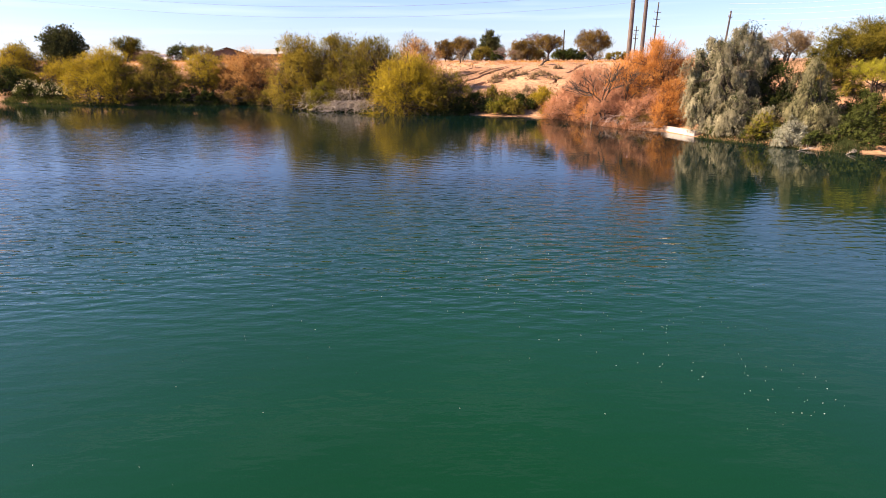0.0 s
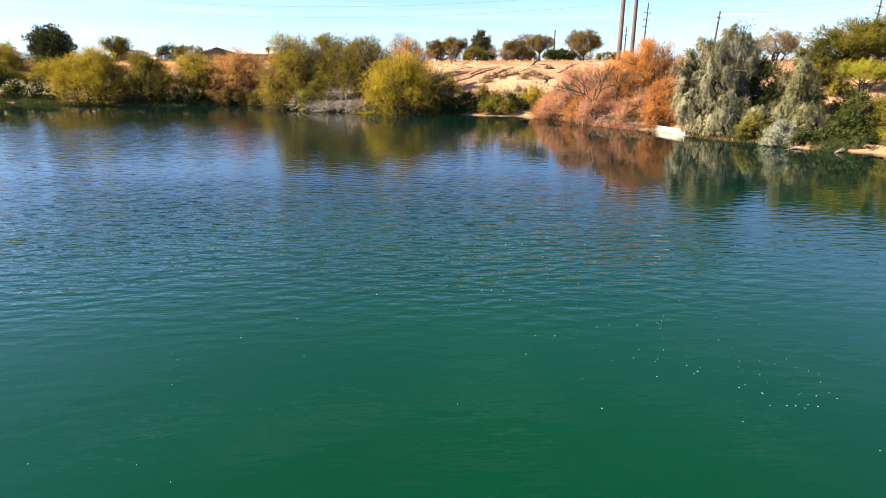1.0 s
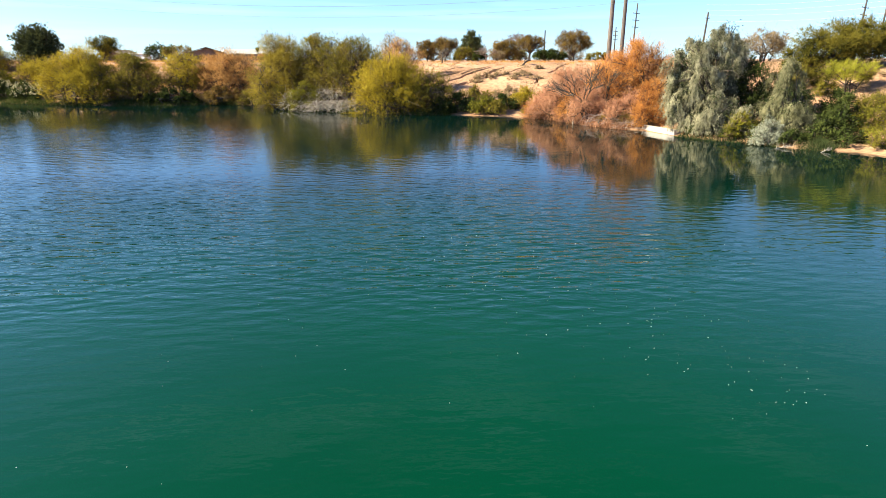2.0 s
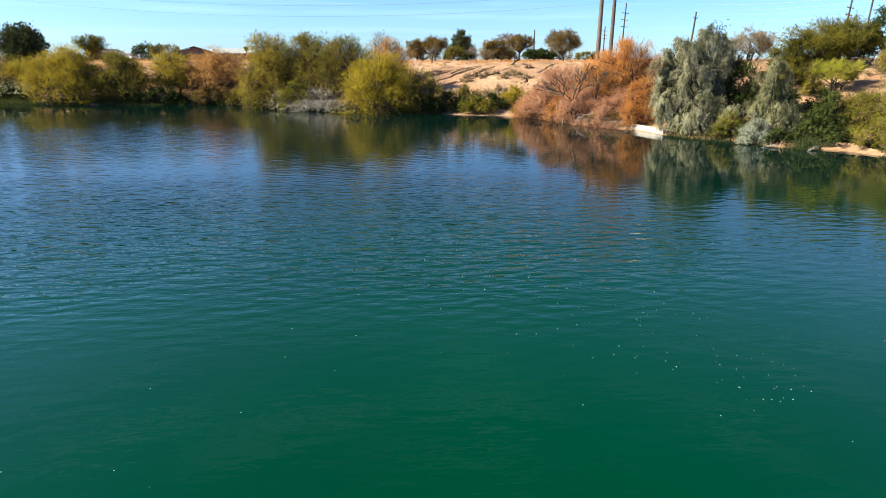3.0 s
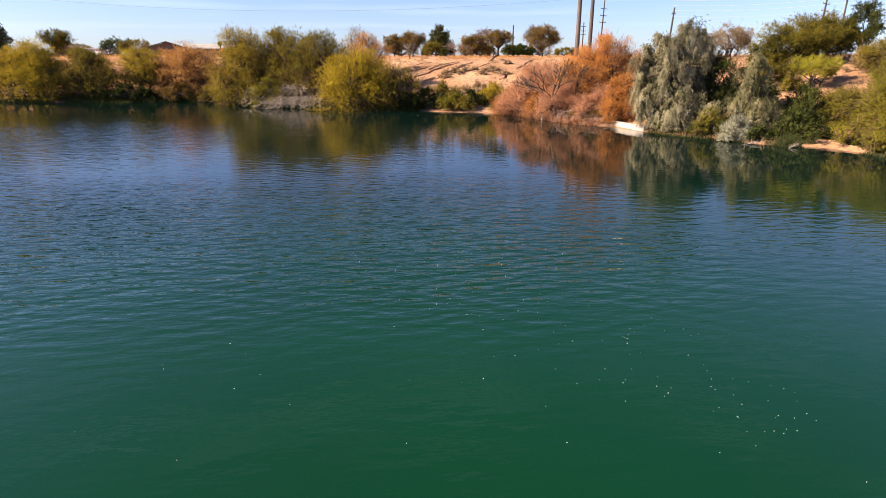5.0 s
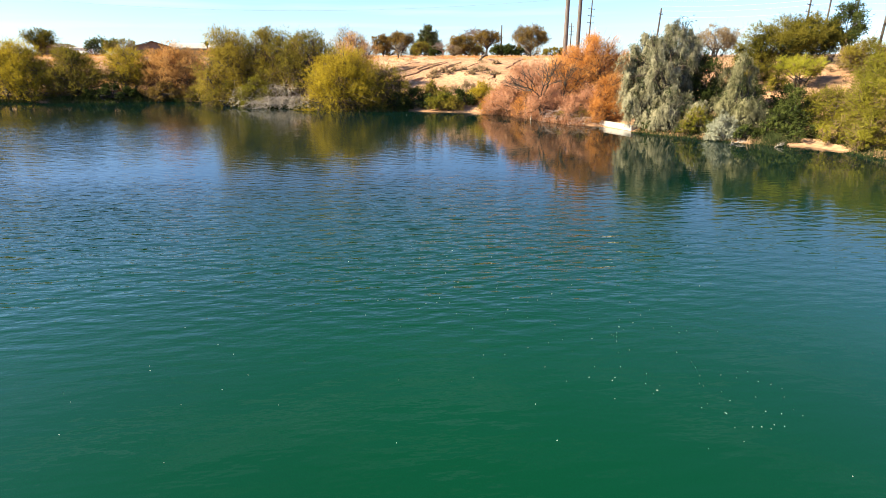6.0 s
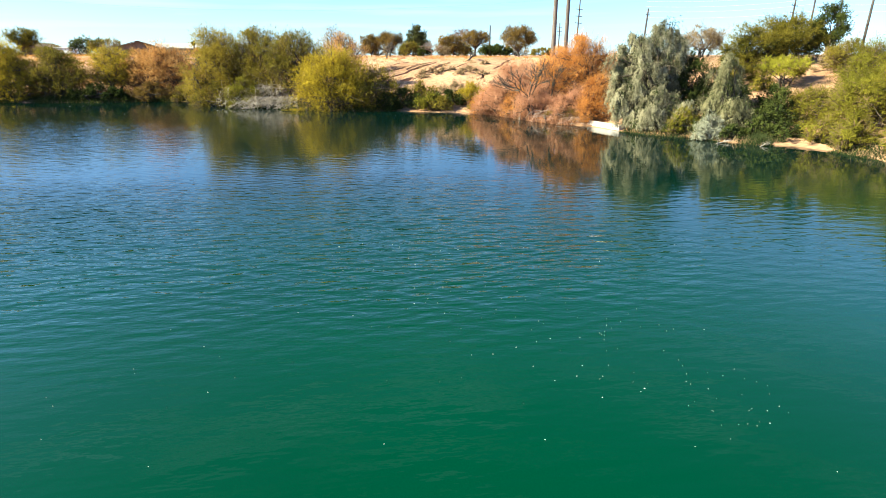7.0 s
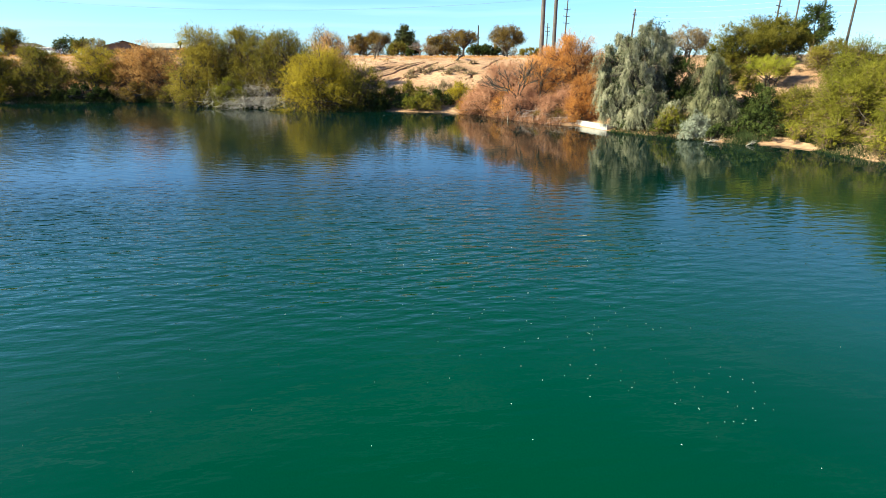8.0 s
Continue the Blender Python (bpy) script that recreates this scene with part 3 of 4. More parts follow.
for k, (ox, oy, ow, oh) in enumerate(((-98.5, 142.5, 7.0, 4.9), (-91.5, 139.5, 6.0, 4.6), (-86.5, 137.5, 4.5, 4.4))):
    bush = plant("oleander_bush", "dark green oleander with cream blossom at the water", "bush", ox, oy, oh, ow, "dark", seed=10 + k, shape="mound", group="oleanders by the water")
    rb = np.random.default_rng(60 + k)
    a, b = rb.uniform(0, 2 * math.pi, 90), rb.uniform(0.2, 1.2, 90)
    at_ = np.stack([np.cos(a) * np.cos(b) * ow * 0.5, np.sin(a) * np.cos(b) * ow * 0.42, 0.5 + np.sin(b) * (oh - 0.8) * rb.uniform(0.75, 1.02, 90)], -1)
    at_ = np.repeat(at_, 7, 0) + rb.normal(size=(630, 3)) * 0.16
    V, F = blades(at_, rb.normal(size=(630, 3)), 0.2, 0.12, rb)
    part("blossom", mesh_arrays("blossom", V, F, L_BLOSSOM), L_BLOSSOM, bush, "cream flower clusters")
plant("palo_verde_tree", "broad yellow-green palo verde hanging over the water", TREE, -74.7, 133.0, 12.3, 17.5, "palo", seed=20, shape="mound", depth=11, thin=1.25, fine=0.8)
plant("mesquite_tree", "dull olive mesquite at the water's edge", TREE, -63.3, 133.6, 11.2, 13.0, "olive", seed=21, shape="mound", depth=9, thin=1.10, fine=0.8)
plant("tamarisk_shrub", "yellow-green feathery tamarisk on the bank", SHRUB, -53.4, 135.5, 10.8, 9.5, "palo", seed=22, thin=0.80, fine=0.8)
plant("tamarisk_shrub", "orange-brown tamarisk with bare dark branches", SHRUB, -43.6, 135.5, 11.6, 16.0, "straw", seed=23, shape="mound", depth=9, thin=1.2, fine=0.8)
plant("mesquite_shrub", "low dark shrub along the waterline", SHRUB, -55.1, 131.0, 3.7, 11.0, "dark", seed=24, shape="mound", depth=5, thin=1.00, fine=0.8)
plant("mesquite_shrub", "low brown shrub below orange tamarisk", SHRUB, -44.5, 131.2, 3.9, 11.0, "brown", seed=25, shape="mound", depth=5, thin=0.90, fine=0.8)
plant("mesquite_shrub", "low dark olive shrub beside a large tree", SHRUB, -36.5, 129.8, 4.2, 7.0, "olive", seed=26, shape="mound", depth=5, thin=1.00, fine=0.8)
plant("mesquite_shrub", "dusty olive shrub on the open bank", SHRUB, -58.5, 150.6, 12.2, 5.2, "brush", seed=27, clear=0.2, thin=0.65)
plant("mesquite_tree", "thin olive tree before the houses", TREE, -66.0, 165.0, 13.0, 8.5, "olive", seed=28, clear=0.25, thin=0.52)
plant("broadleaf_tree", "grey-green tree behind the bank", TREE, -75.0, 176.7, 13.9, 9.0, "dark", seed=29, clear=0.15, thin=0.65)
plant("mesquite_shrub", "dry brown shrub before a pale roof", SHRUB, -46.0, 156.0, 11.0, 6.5, "brush", seed=30, thin=0.52)
plant("mesquite_shrub", "dry brown shrub at the foot of the houses", SHRUB, -38.0, 150.0, 9.3, 5.0, "dark", seed=31, thin=0.52)

for k, (bx, by, bt, bw, st, tx) in enumerate((
        (-104.0, 150.0, 7.6, 9.0, "green", "yellow-green shrub behind the oleander"), (-96.5, 151.5, 9.4, 8.5, "palo", "yellowish shrub on the bank"), (-88.0, 146.5, 7.4, 7.0, "olive", "olive shrub on the bank"),
        (-118.0, 152.0, 12.0, 11.0, "palo", "tall yellow-green shrub on the bank"), (-82.0, 152.0, 9.0, 7.0, "brush", "dry tan shrub on the bank"), (-84.0, 188.0, 11.4, 9.0, "brush", "dry shrub before the houses"),
        (-72.0, 190.0, 11.6, 9.0, "olive", "olive shrub before the houses"), (-61.0, 188.0, 11.2, 9.0, "brush", "dry shrub before the long roof"), (-50.0, 184.0, 11.4, 9.0, "straw", "straw-coloured shrub before the long roof"),
        (-93.0, 180.0, 11.6, 8.0, "olive", "olive shrub before the small house"), (-51.0, 146.0, 8.6, 7.0, "straw", "straw-coloured shrub on the tan bank"), (-48.0, 143.0, 6.0, 8.0, "straw", "low straw-coloured shrub on the bank"), (-57.0, 142.0, 6.4, 6.0, "olive", "olive shrub behind the yellow tamarisk"), (-67.0, 146.0, 8.4, 7.0, "straw", "straw-coloured shrub behind the mesquite"), (-40.0, 141.0, 8.2, 6.0, "straw", "pale orange shrub beside the wooded point"))):
    plant("bank_shrub", tx, SHRUB, bx, by, bt, bw, st, seed=240 + k, shape="mound", depth=bw * 0.7, thin=0.6)

# the wooded point
plant("mesquite_tree", "large olive mesquite with yellowed outer leaves", TREE, -27.6, 121.0, 14.3, 15.0, "gold", seed=40, depth=11, shape="mound", thin=1.25, fine=0.8)
plant("mesquite_tree", "tall olive mesquite with twiggy crown", TREE, -20.1, 118.9, 14.2, 10.5, "olive", seed=41, depth=9, thin=1.10, fine=0.8)
plant("mesquite_tree", "olive mesquite with upright twiggy crown", TREE, -13.2, 115.2, 13.4, 11.0, "olive", seed=42, depth=9, thin=1.10, fine=0.8)
plant("tamarisk_tree", "half-bare brownish tamarisk behind green bushes", TREE, -6.5, 127.0, 14.4, 8.0, "brush", seed=43, thin=0.6, fine=0.8)
plant("tamarisk_shrub", "thin straw-brown tamarisk behind a yellow bush", SHRUB, -4.6, 118.4, 13.0, 8.0, "straw", seed=44, thin=0.55, fine=0.8)
plant("palo_verde_bush", "large yellow-green bush at the water's edge", "bush", -6.0, 106.0, 10.6, 14.0, "palo", skirt=0.6, seed=45, depth=8, shape="mound", thin=1.20, fine=0.8)
plant("mesquite_bush", "olive bush with bare stems at the water", "bush", 1.2, 106.0, 7.4, 9.0, "olive", seed=46, depth=7, shape="mound", thin=0.95, fine=0.8)
plant("mesquite_shrub", "dusty green shrub low at the point", SHRUB, -28.1, 117.7, 5.0, 9.0, "olive", seed=47, depth=4.5, shape="mound", thin=1.00, fine=0.8)


def dead_sprawl(label, x, y, z, run, spread, count, seed, rise=0.35, yaw=-100, mat=M_DEADWOOD):
    """Bare grey branches that fan out from the bank and droop to the water, forking into fine twigs."""
    rng = np.random.default_rng(seed)
    ob = thing("dead_brush", label, "dead branches", pose(x, y, z, 0, 0, yaw))
    limbs, twigs = [], []
    for _ in range(count):
        a = rng.normal() * 0.55
        way = np.array([math.cos(a), math.sin(a), 0.0])
        start = np.array([rng.uniform(-0.6, 0.3) * run * 0.5, rng.uniform(-0.5, 0.5) * spread, rng.uniform(0.2, 1.0) * rise * run])
        length = run * rng.uniform(0.35, 0.9)
        pts = [start + way * length * f + np.array([0, 0, rise * length * (0.7 * f - 1.5 * f * f)]) + rng.normal(size=3) * 0.05 * length * f for f in (0, 0.3, 0.6, 1.0)]
        pts = [np.array([p[0], p[1], max(p[2], 0.05 - z)]) for p in pts]
        r = rng.uniform(0.03, 0.075)
        limbs.append((pts, r * np.array([1, 0.8, 0.55, 0.2])))
        for _ in range(6):
            k = rng.integers(0, 3)
            f = rng.random()
            p = pts[k] * (1 - f) + pts[k + 1] * f
            q = p + (way + rng.normal(size=3) * 0.7) * rng.uniform(0.3, 1.1)
            q[2] = max(q[2], 0.05 - z)
            twigs.append(([p, (p + q) / 2 + rng.normal(size=3) * 0.08, q], [0.03, 0.022, 0.01]))
    for word, paths in (("limb_tangle", limbs), ("twig_tangle", twigs)):
        V, F = tubes(paths, 4)
        part(word, mesh_arrays(word, V, F, mat), mat, ob)


dead_sprawl("grey fallen branches leaning into the water", -17.6, 112.6, 0.3, 5.0, 9.0, 150, 48)
dead_sprawl("pale grey dead brush under the mesquite", -24.0, 118.0, 0.6, 6.0, 6.0, 110, 148, 0.5)
dead_sprawl("pale dead limbs hanging low in the mesquite", -18.6, 115.0, 2.4, 4.0, 5.0, 50, 149, 0.4)
plant("mesquite_shrub", "yellowing low shrub beside grey dead branches", SHRUB, -22.1, 113.6, 5.2, 7.0, "green", seed=49, depth=4, shape="mound", thin=1.00, fine=0.8)

# the cove below the open slope
for k, (bx, by, bt, bw, st, tx) in enumerate((
        (6.0, 108.5, 3.6, 6.5, "dark", "low dark green shrub in the cove"), (10.6, 106.4, 3.4, 5.2, "green", "low green shrub in the cove"),
        (13.6, 107.4, 3.6, 5.6, "dark", "low dark green shrub above the beach"), (17.4, 108.4, 4.6, 5.6, "palo", "yellow-green shrub above the beach"),
        (9.0, 111.5, 4.6, 7.0, "olive", "olive shrub at the foot of the slope"), (15.5, 113.0, 4.6, 6.0, "brush", "dry tan shrub at the foot of the slope"),
        (20.6, 106.5, 4.2, 5.0, "olive", "olive shrub beside pink twigs"), (17.8, 104.4, 1.9, 2.6, "olive", "small dry olive shrub on the beach"), (3.0, 108.2, 3.0, 5.0, "dark", "dark shrub under an olive bush"), (12.0, 105.2, 2.4, 4.0, "olive", "dusty olive shrub above the beach"))):
    plant("cove_shrub", tx, SHRUB, bx, by - 3.4, bt, bw, st, seed=60 + k, shape="mound", depth=bw * 0.7)



def bare_tree(label, x, y, top, reach, seed, mat, lean=(0.0, 0.0), z=None, order=5, girth=None):
    """A leafless tree: a crooked trunk that forks again and again into fine twigs."""
    rng = np.random.default_rng(seed)
    zb = ground_z(x, y) - 0.1 if z is None else z
    h = top - zb
    ob = thing("bare_tree", label, TREE, pose(x, y, zb))
    boughs, fine_ends = [], []

    def fork(p, way, length, r, left):
        q = p + way * length
        mid = (p + q) / 2 + rng.normal(size=3) * length * 0.09
        (boughs if left > 2 else fine_ends).append(([p, mid, q], [r, r * 0.85, r * 0.68]))
        if left:
            for _ in range(3 if left < order else 4):
                turn = way + rng.normal(size=3) * np.array([reach, reach, 0.42])
                turn[2] = abs(turn[2]) * 0.8 + 0.12
                fork(q, turn / np.linalg.norm(turn), length * rng.uniform(0.55, 0.85), r * 0.66, left - 1)

    up = np.array([lean[0], lean[1], 1.0])
    fork(np.array([0.0, 0.0, 0.0]), up / np.linalg.norm(up), h * 0.32, girth or 0.02 * h, order)
    for word, paths, sides in (("trunk", boughs, 6), ("twig_mass", fine_ends, 3)):
        V, F = tubes(paths, sides)
        V[:, 2] *= 0.9
        made = part(word, mesh_arrays(word, V, F, mat), mat, ob)
        if word == "twig_mass":
            tagged(made, kind="stuff")


# the rust-coloured thicket
plant("tamarisk_shrub", "pinkish bare tamarisk thicket over the water", SHRUB, 23.6, 93.5, 8.4, 11.0, "twig", seed=80, depth=8, shape="mound", thin=2.00, fine=0.6)
plant("tamarisk_shrub", "pinkish rust tamarisk at the waterline", SHRUB, 20.0, 94.8, 5.2, 7.5, "twig", seed=81, depth=6, shape="mound", thin=1.5, fine=0.6)
plant("tamarisk_shrub", "rust and pink tamarisk by the water", SHRUB, 24.4, 87.0, 5.6, 7.0, "twig", seed=82, depth=5, shape="mound", thin=1.4, fine=0.6)
plant("tamarisk_tree", "tall bright orange tamarisk beside a grey willow", TREE, 31.0, 86.0, 11.8, 8.6, "orange", seed=83, depth=7, thin=1.10, fine=0.6)
plant("tamarisk_tree", "bushy orange tamarisk behind the thicket", TREE, 28.8, 91.0, 10.0, 8.0, "orange", seed=84, depth=7, thin=0.90, fine=0.6)
plant("tamarisk_shrub", "grey-pink bare twigs behind the concrete wall", SHRUB, 28.0, 81.5, 5.0, 6.0, "twig", seed=85, depth=4, shape="mound", thin=1.30, fine=0.6)
plant("tamarisk_shrub", "dull orange tamarisk above a concrete wall", SHRUB, 30.8, 80.2, 6.6, 5.4, "orange", seed=86, depth=4, shape="mound", thin=0.80, fine=0.6)
plant("tamarisk_shrub", "low orange tamarisk sprouting at the waterline", SHRUB, 18.6, 97.2, 3.6, 5.0, "orange", seed=88, depth=4, shape="mound", fine=0.6)
plant("tamarisk_shrub", "orange tufts among the pinkish twigs", SHRUB, 22.4, 89.8, 4.4, 5.0, "orange", seed=89, depth=4, shape="mound", thin=0.6, fine=0.6)
plant("tamarisk_shrub", "rust-orange tamarisk hanging over the wall", SHRUB, 30.4, 78.6, 5.0, 5.0, "orange", seed=90, depth=4, shape="mound", thin=0.9, fine=0.6)
# brown growth added in place of the dark, shaded hollow left of the wall
plant("tamarisk_shrub", "brown growth standing in for a shaded hollow beside the wall", SHRUB, 27.6, 80.6, 2.2, 3.0, "brown", seed=91, depth=2.4, shape="mound", fine=0.6)
dead_sprawl("pinkish dead twigs trailing in the water", 26.2, 83.8, 0.2, 3.0, 5.0, 34, 92, 0.55, -130, M_PINKWOOD)
dead_sprawl("bare pinkish twigs beside a concrete wall", 28.4, 80.0, 0.2, 2.0, 2.4, 22, 93, 0.5, -130, M_PINKWOOD)
# a second shaded hollow, likewise filled with brown growth
plant("tamarisk_shrub", "brown growth standing in for a shaded hollow at the thicket's foot", SHRUB, 26.6, 83.6, 2.0, 4.0, "brown", seed=94, depth=2.4, shape="mound", fine=0.7)
bare_tree("bare dark dead tree standing in the thicket", 23.9, 86.6, 8.8, 0.3, 87, M_BARK, (-0.25, 0), 0.8, 5, 0.2)
bare_tree("leafless grey-brown tree inside the thicket", 26.4, 86.8, 9.0, 0.32, 187, M_BARK, (0.1, 0), 1.0, 5, 0.13)

# the drooping trees on the far right bank
plant("willow_tree", "large grey-green weeping tree over the water", TREE, 34.9, 74.4, 12.0, 9.0, "willow", seed=100, depth=8, thin=0.95, fine=0.62)
plant("willow_tree", "tall grey-green weeping tree with drooping sprays", TREE, 37.4, 75.8, 13.7, 7.6, "willow", seed=101, depth=6.5, thin=1.0, fine=0.62)
plant("willow_tree", "grey-green weeping tree forming a broad shoulder", TREE, 33.6, 76.8, 11.9, 4.5, "willow", seed=118, depth=4.5, clear=0.3, thin=0.95, fine=0.62)
plant("mesquite_tree", "dark green tree in the gap between willows", TREE, 41.4, 74.6, 9.6, 6.5, "dark", seed=102, depth=5, shape="mound", thin=0.90, fine=0.8)
plant("willow_tree", "smaller grey-green weeping tree at the bank", TREE, 41.4, 67.0, 9.6, 5.7, "sage", seed=103, depth=5, shape="mound", thin=1.08, fine=0.62)
plant("saltbush", "silver-grey feathery bush trailing in the water", "bush", 37.6, 63.2, 3.1, 3.6, "grey", seed=104, depth=3, shape="mound", thin=0.90, fine=0.8)
plant("saltbush", "yellow-green feathery bush beside a silver one", "bush", 36.6, 66.6, 3.4, 3.8, "green", seed=105, depth=3, shape="mound", thin=0.90, fine=0.8)
plant("mesquite_tree", "half-bare rounded tree above orange soil", TREE, 57.3, 101.6, 14.0, 8.4, "brush", seed=106, clear=0.05, thin=1.7, fine=0.8)
plant("mesquite_tree", "olive mesquite high on the bank", TREE, 56.1, 83.6, 13.5, 9.1, "layered", seed=107, depth=7, thin=1.08, fine=0.8)
plant("mesquite_tree", "olive green mesquite with layered crown", TREE, 60.8, 84.0, 14.8, 8.9, "layered", seed=108, depth=7, thin=1.08, fine=0.8)
plant("mesquite_tree", "dark tall mesquite crowning the bank", TREE, 66.8, 84.4, 16.3, 5.1, "dark", seed=109, depth=6, thin=1.08, fine=0.8)
plant("palo_verde_bush", "bright yellow-green rounded bush on the bank", "bush", 53.8, 74.2, 8.7, 6.6, "lime", seed=110, clear=0.28, trunks=4, skirt=0.7, thin=1.4, fine=0.8)
plant("mesquite_shrub", "dark shrub with bare twigs behind the sand spit", SHRUB, 45.5, 62.9, 5.6, 4.0, "dark", seed=111, depth=4, shape="mound", thin=0.99, fine=0.8)
plant("mesquite_tree", "broad yellow-green mesquite reaching over the bank", TREE, 52.3, 57.0, 8.6, 10.0, "green", seed=112, depth=8, shape="mound", thin=1.26, fine=0.66)
plant("mesquite_tree", "yellow-green mesquite overhanging the shore", TREE, 50.0, 47.8, 9.8, 9.0, "green", seed=113, depth=7, shape="mound", thin=1.26, fine=0.66)
plant("mesquite_shrub", "fresh green shrub beside the sand spit", SHRUB, 48.7, 61.7, 5.9, 4.8, "green", seed=114, depth=4, shape="mound", thin=1.08, fine=0.66)
plant("mesquite_tree", "yellow-green mesquite on the rising bank", TREE, 58.7, 65.3, 11.2, 9.0, "green", seed=115, depth=7, shape="mound", thin=0.99, fine=0.66)

for k, (bx, by, bt, bw, st, tx) in enumerate((
        (44.6, 70.5, 6.4, 5.0, "dark", "dark shrub between the weeping trees"), (53.7, 82.8, 11.2, 4.2, "layered", "olive mesquite below the layered crowns"),
        (44.3, 65.0, 3.0, 3.2, "dark", "dark shrub under a weeping tree"), (46.6, 76.7, 10.3, 2.9, "layered", "upright green shrub beside a weeping tree"),
        (63.3, 76.9, 10.7, 5.6, "brush", "tan half-bare shrub near the top of the bank"), (61.5, 70.5, 8.9, 4.5, "green", "yellow-green shrub on the bank"),
        (52.7, 62.3, 5.5, 4.5, "green", "fresh green shrub low on the bank"), (64.0, 76.0, 11.2, 8.0, "olive", "olive mesquite high on the bank"),
        (46.2, 53.0, 3.0, 4.0, "green", "low green shrub overhanging the spit"), (47.0, 46.5, 4.6, 5.0, "green", "green branches trailing at the shore"),
        (60.0, 57.0, 11.0, 8.0, "green", "yellow-green mesquite beside the water"), (41.6, 72.8, 6.0, 4.0, "dark", "dark undergrowth below the willows"), (42.8, 61.6, 3.4, 3.6, "dark", "dark undergrowth behind the fallen branches"), (46.2, 56.8, 3.0, 3.8, "green", "green shrub close behind the sand spit"), (44.2, 59.6, 2.4, 4.0, "dark", "dark low shrub behind the sand spit"), (37.4, 69.6, 3.0, 4.0, "dark", "dark undergrowth at the foot of the weeping trees"), (34.6, 71.6, 2.6, 3.6, "willow", "trailing grey-green sprays at the water"), (47.6, 54.2, 3.4, 4.0, "green", "green branches over the sand spit"),
        (50.9, 78.7, 8.1, 4.2, "layered", "olive mesquite branches above a sand patch"), (51.3, 69.8, 5.0, 4.1, "brush", "grey half-bare twigs on the sandy bank"), (51.8, 66.9, 5.3, 3.3, "layered", "dull green shrub below a sand patch"), (47.1, 66.7, 5.8, 3.4, "dark", "dark shrub with bare twigs on the bank"), (45.5, 66.6, 3.3, 2.5, "dark", "dark shrub below the sandy bank"), (61.6, 77.0, 7.5, 4.4, "brush", "tan shrub above a sand patch"), (50.6, 74.1, 7.2, 2.8, "layered", "olive mesquite branches over the sandy bank"),
        (33.7, 70.2, 1.9, 3.4, "dark", "dark low shrub under drooping sprays"), (35.7, 67.2, 1.8, 3.2, "dark", "dark low shrub beside a yellow-green bush"), (39.6, 61.9, 1.9, 3.2, "dark", "dark low shrub beside the silver bush"), (38.2, 65.2, 2.4, 3.2, "dark", "dark undergrowth behind the silver bush"))):
    plant("bank_shrub", tx, SHRUB, bx, by, bt, bw, st, seed=200 + k, shape="mound", depth=bw * 0.8, thin=0.8, fine=0.85)

for k, (bx, by, bt, bw) in enumerate(((32.6, 72.6, 6.4, 5.0), (35.2, 70.2, 5.6, 4.6), (37.0, 67.6, 4.2, 3.6), (41.0, 64.0, 5.0, 4.2), (34.0, 69.4, 4.0, 3.4))):
    plant("willow_sapling", "grey-green weeping sprays reaching down to the water", TREE, bx, by, bt, bw, "sage" if k == 3 else "willow", seed=270 + k, depth=bw * 0.8, thin=1.2, fine=0.65)

# the skyline above the slope
for k, (tx, ty, tt, tw, st, cl, lb) in enumerate((
        (0.7, 151.7, 14.2, 5.0, "brown", 0.05, "olive tree on the rim of the slope"), (5.0, 146.6, 14.7, 6.0, "brown", 0.33, "spreading brownish tree on the rim"),
        (20.9, 155.3, 14.4, 7.4, "brown", 0.0, "wide olive tree behind the rim"),
        (25.4, 145.5, 15.0, 6.6, "brown", 0.4, "brownish tree with dark trunk on the rim"),
        (34.9, 163.1, 12.2, 6.5, "dark", 0.0, "low dark shrub behind the rim"), (45.9, 160.3, 11.4, 6.0, "olive", 0.0, "low olive shrub behind the rim"),
        (9.6, 152.0, 12.6, 4.4, "olive", 0.0, "low olive shrub on the rim"), (18.0, 150.0, 11.6, 3.6, "brush", 0.0, "low dry shrub on the rim"),
        (30.0, 152.0, 12.0, 5.0, "dark", 0.0, "dark shrub beside the rim path"), (2.6, 158.0, 12.2, 8.0, "brush", 0.0, "dry hedge behind the rim"), (12.0, 160.0, 12.0, 8.0, "dark", 0.0, "dark hedge behind the rim"),
        (23.0, 162.0, 12.2, 8.0, "olive", 0.0, "olive hedge behind the rim"), (40.0, 166.0, 11.6, 7.0, "brush", 0.0, "dry hedge behind the rim path"))):
    plant("rim_tree", lb, TREE, tx, ty, tt, tw, st, seed=130 + k, clear=cl, depth=tw * 0.8, thin=1.5, trunks=1)
bare_tree("bare reddish-grey tree on the rim", 14.9, 146.0, 13.6, 0.7, 140, M_BARE, (0, 0), None, 5, 0.26)
bare_tree("tall bare tree behind the rim", 26.1, 164.7, 18.4, 0.5, 141, M_BARE, (0, 0), None, 6, 0.30)
bare_tree("bare spreading tree beside the yellow bush", 4.0, 140.0, 13.6, 0.8, 142, M_BARK, (0.1, 0), None, 5, 0.2)
plant("pine_tree", "dark conical pine behind the slope", TREE, 13.5, 176.2, 17.6, 6.4, "pine", clear=0.1, seed=150, shape="cone", blobs=16, thin=0.85)
plant("mesquite_tree", "round-crowned mesquite with dark trunk on the rim", TREE, 34.5, 140.6, 16.0, 8.4, "brown", seed=151, clear=0.22, trunks=1, thin=1.5, fine=0.8)
bare_tree("small leaning bare tree on the open slope", 21.4, 131.9, 10.6, 0.8, 152, M_BARK, (0.7, 0), None, 4, 0.28)
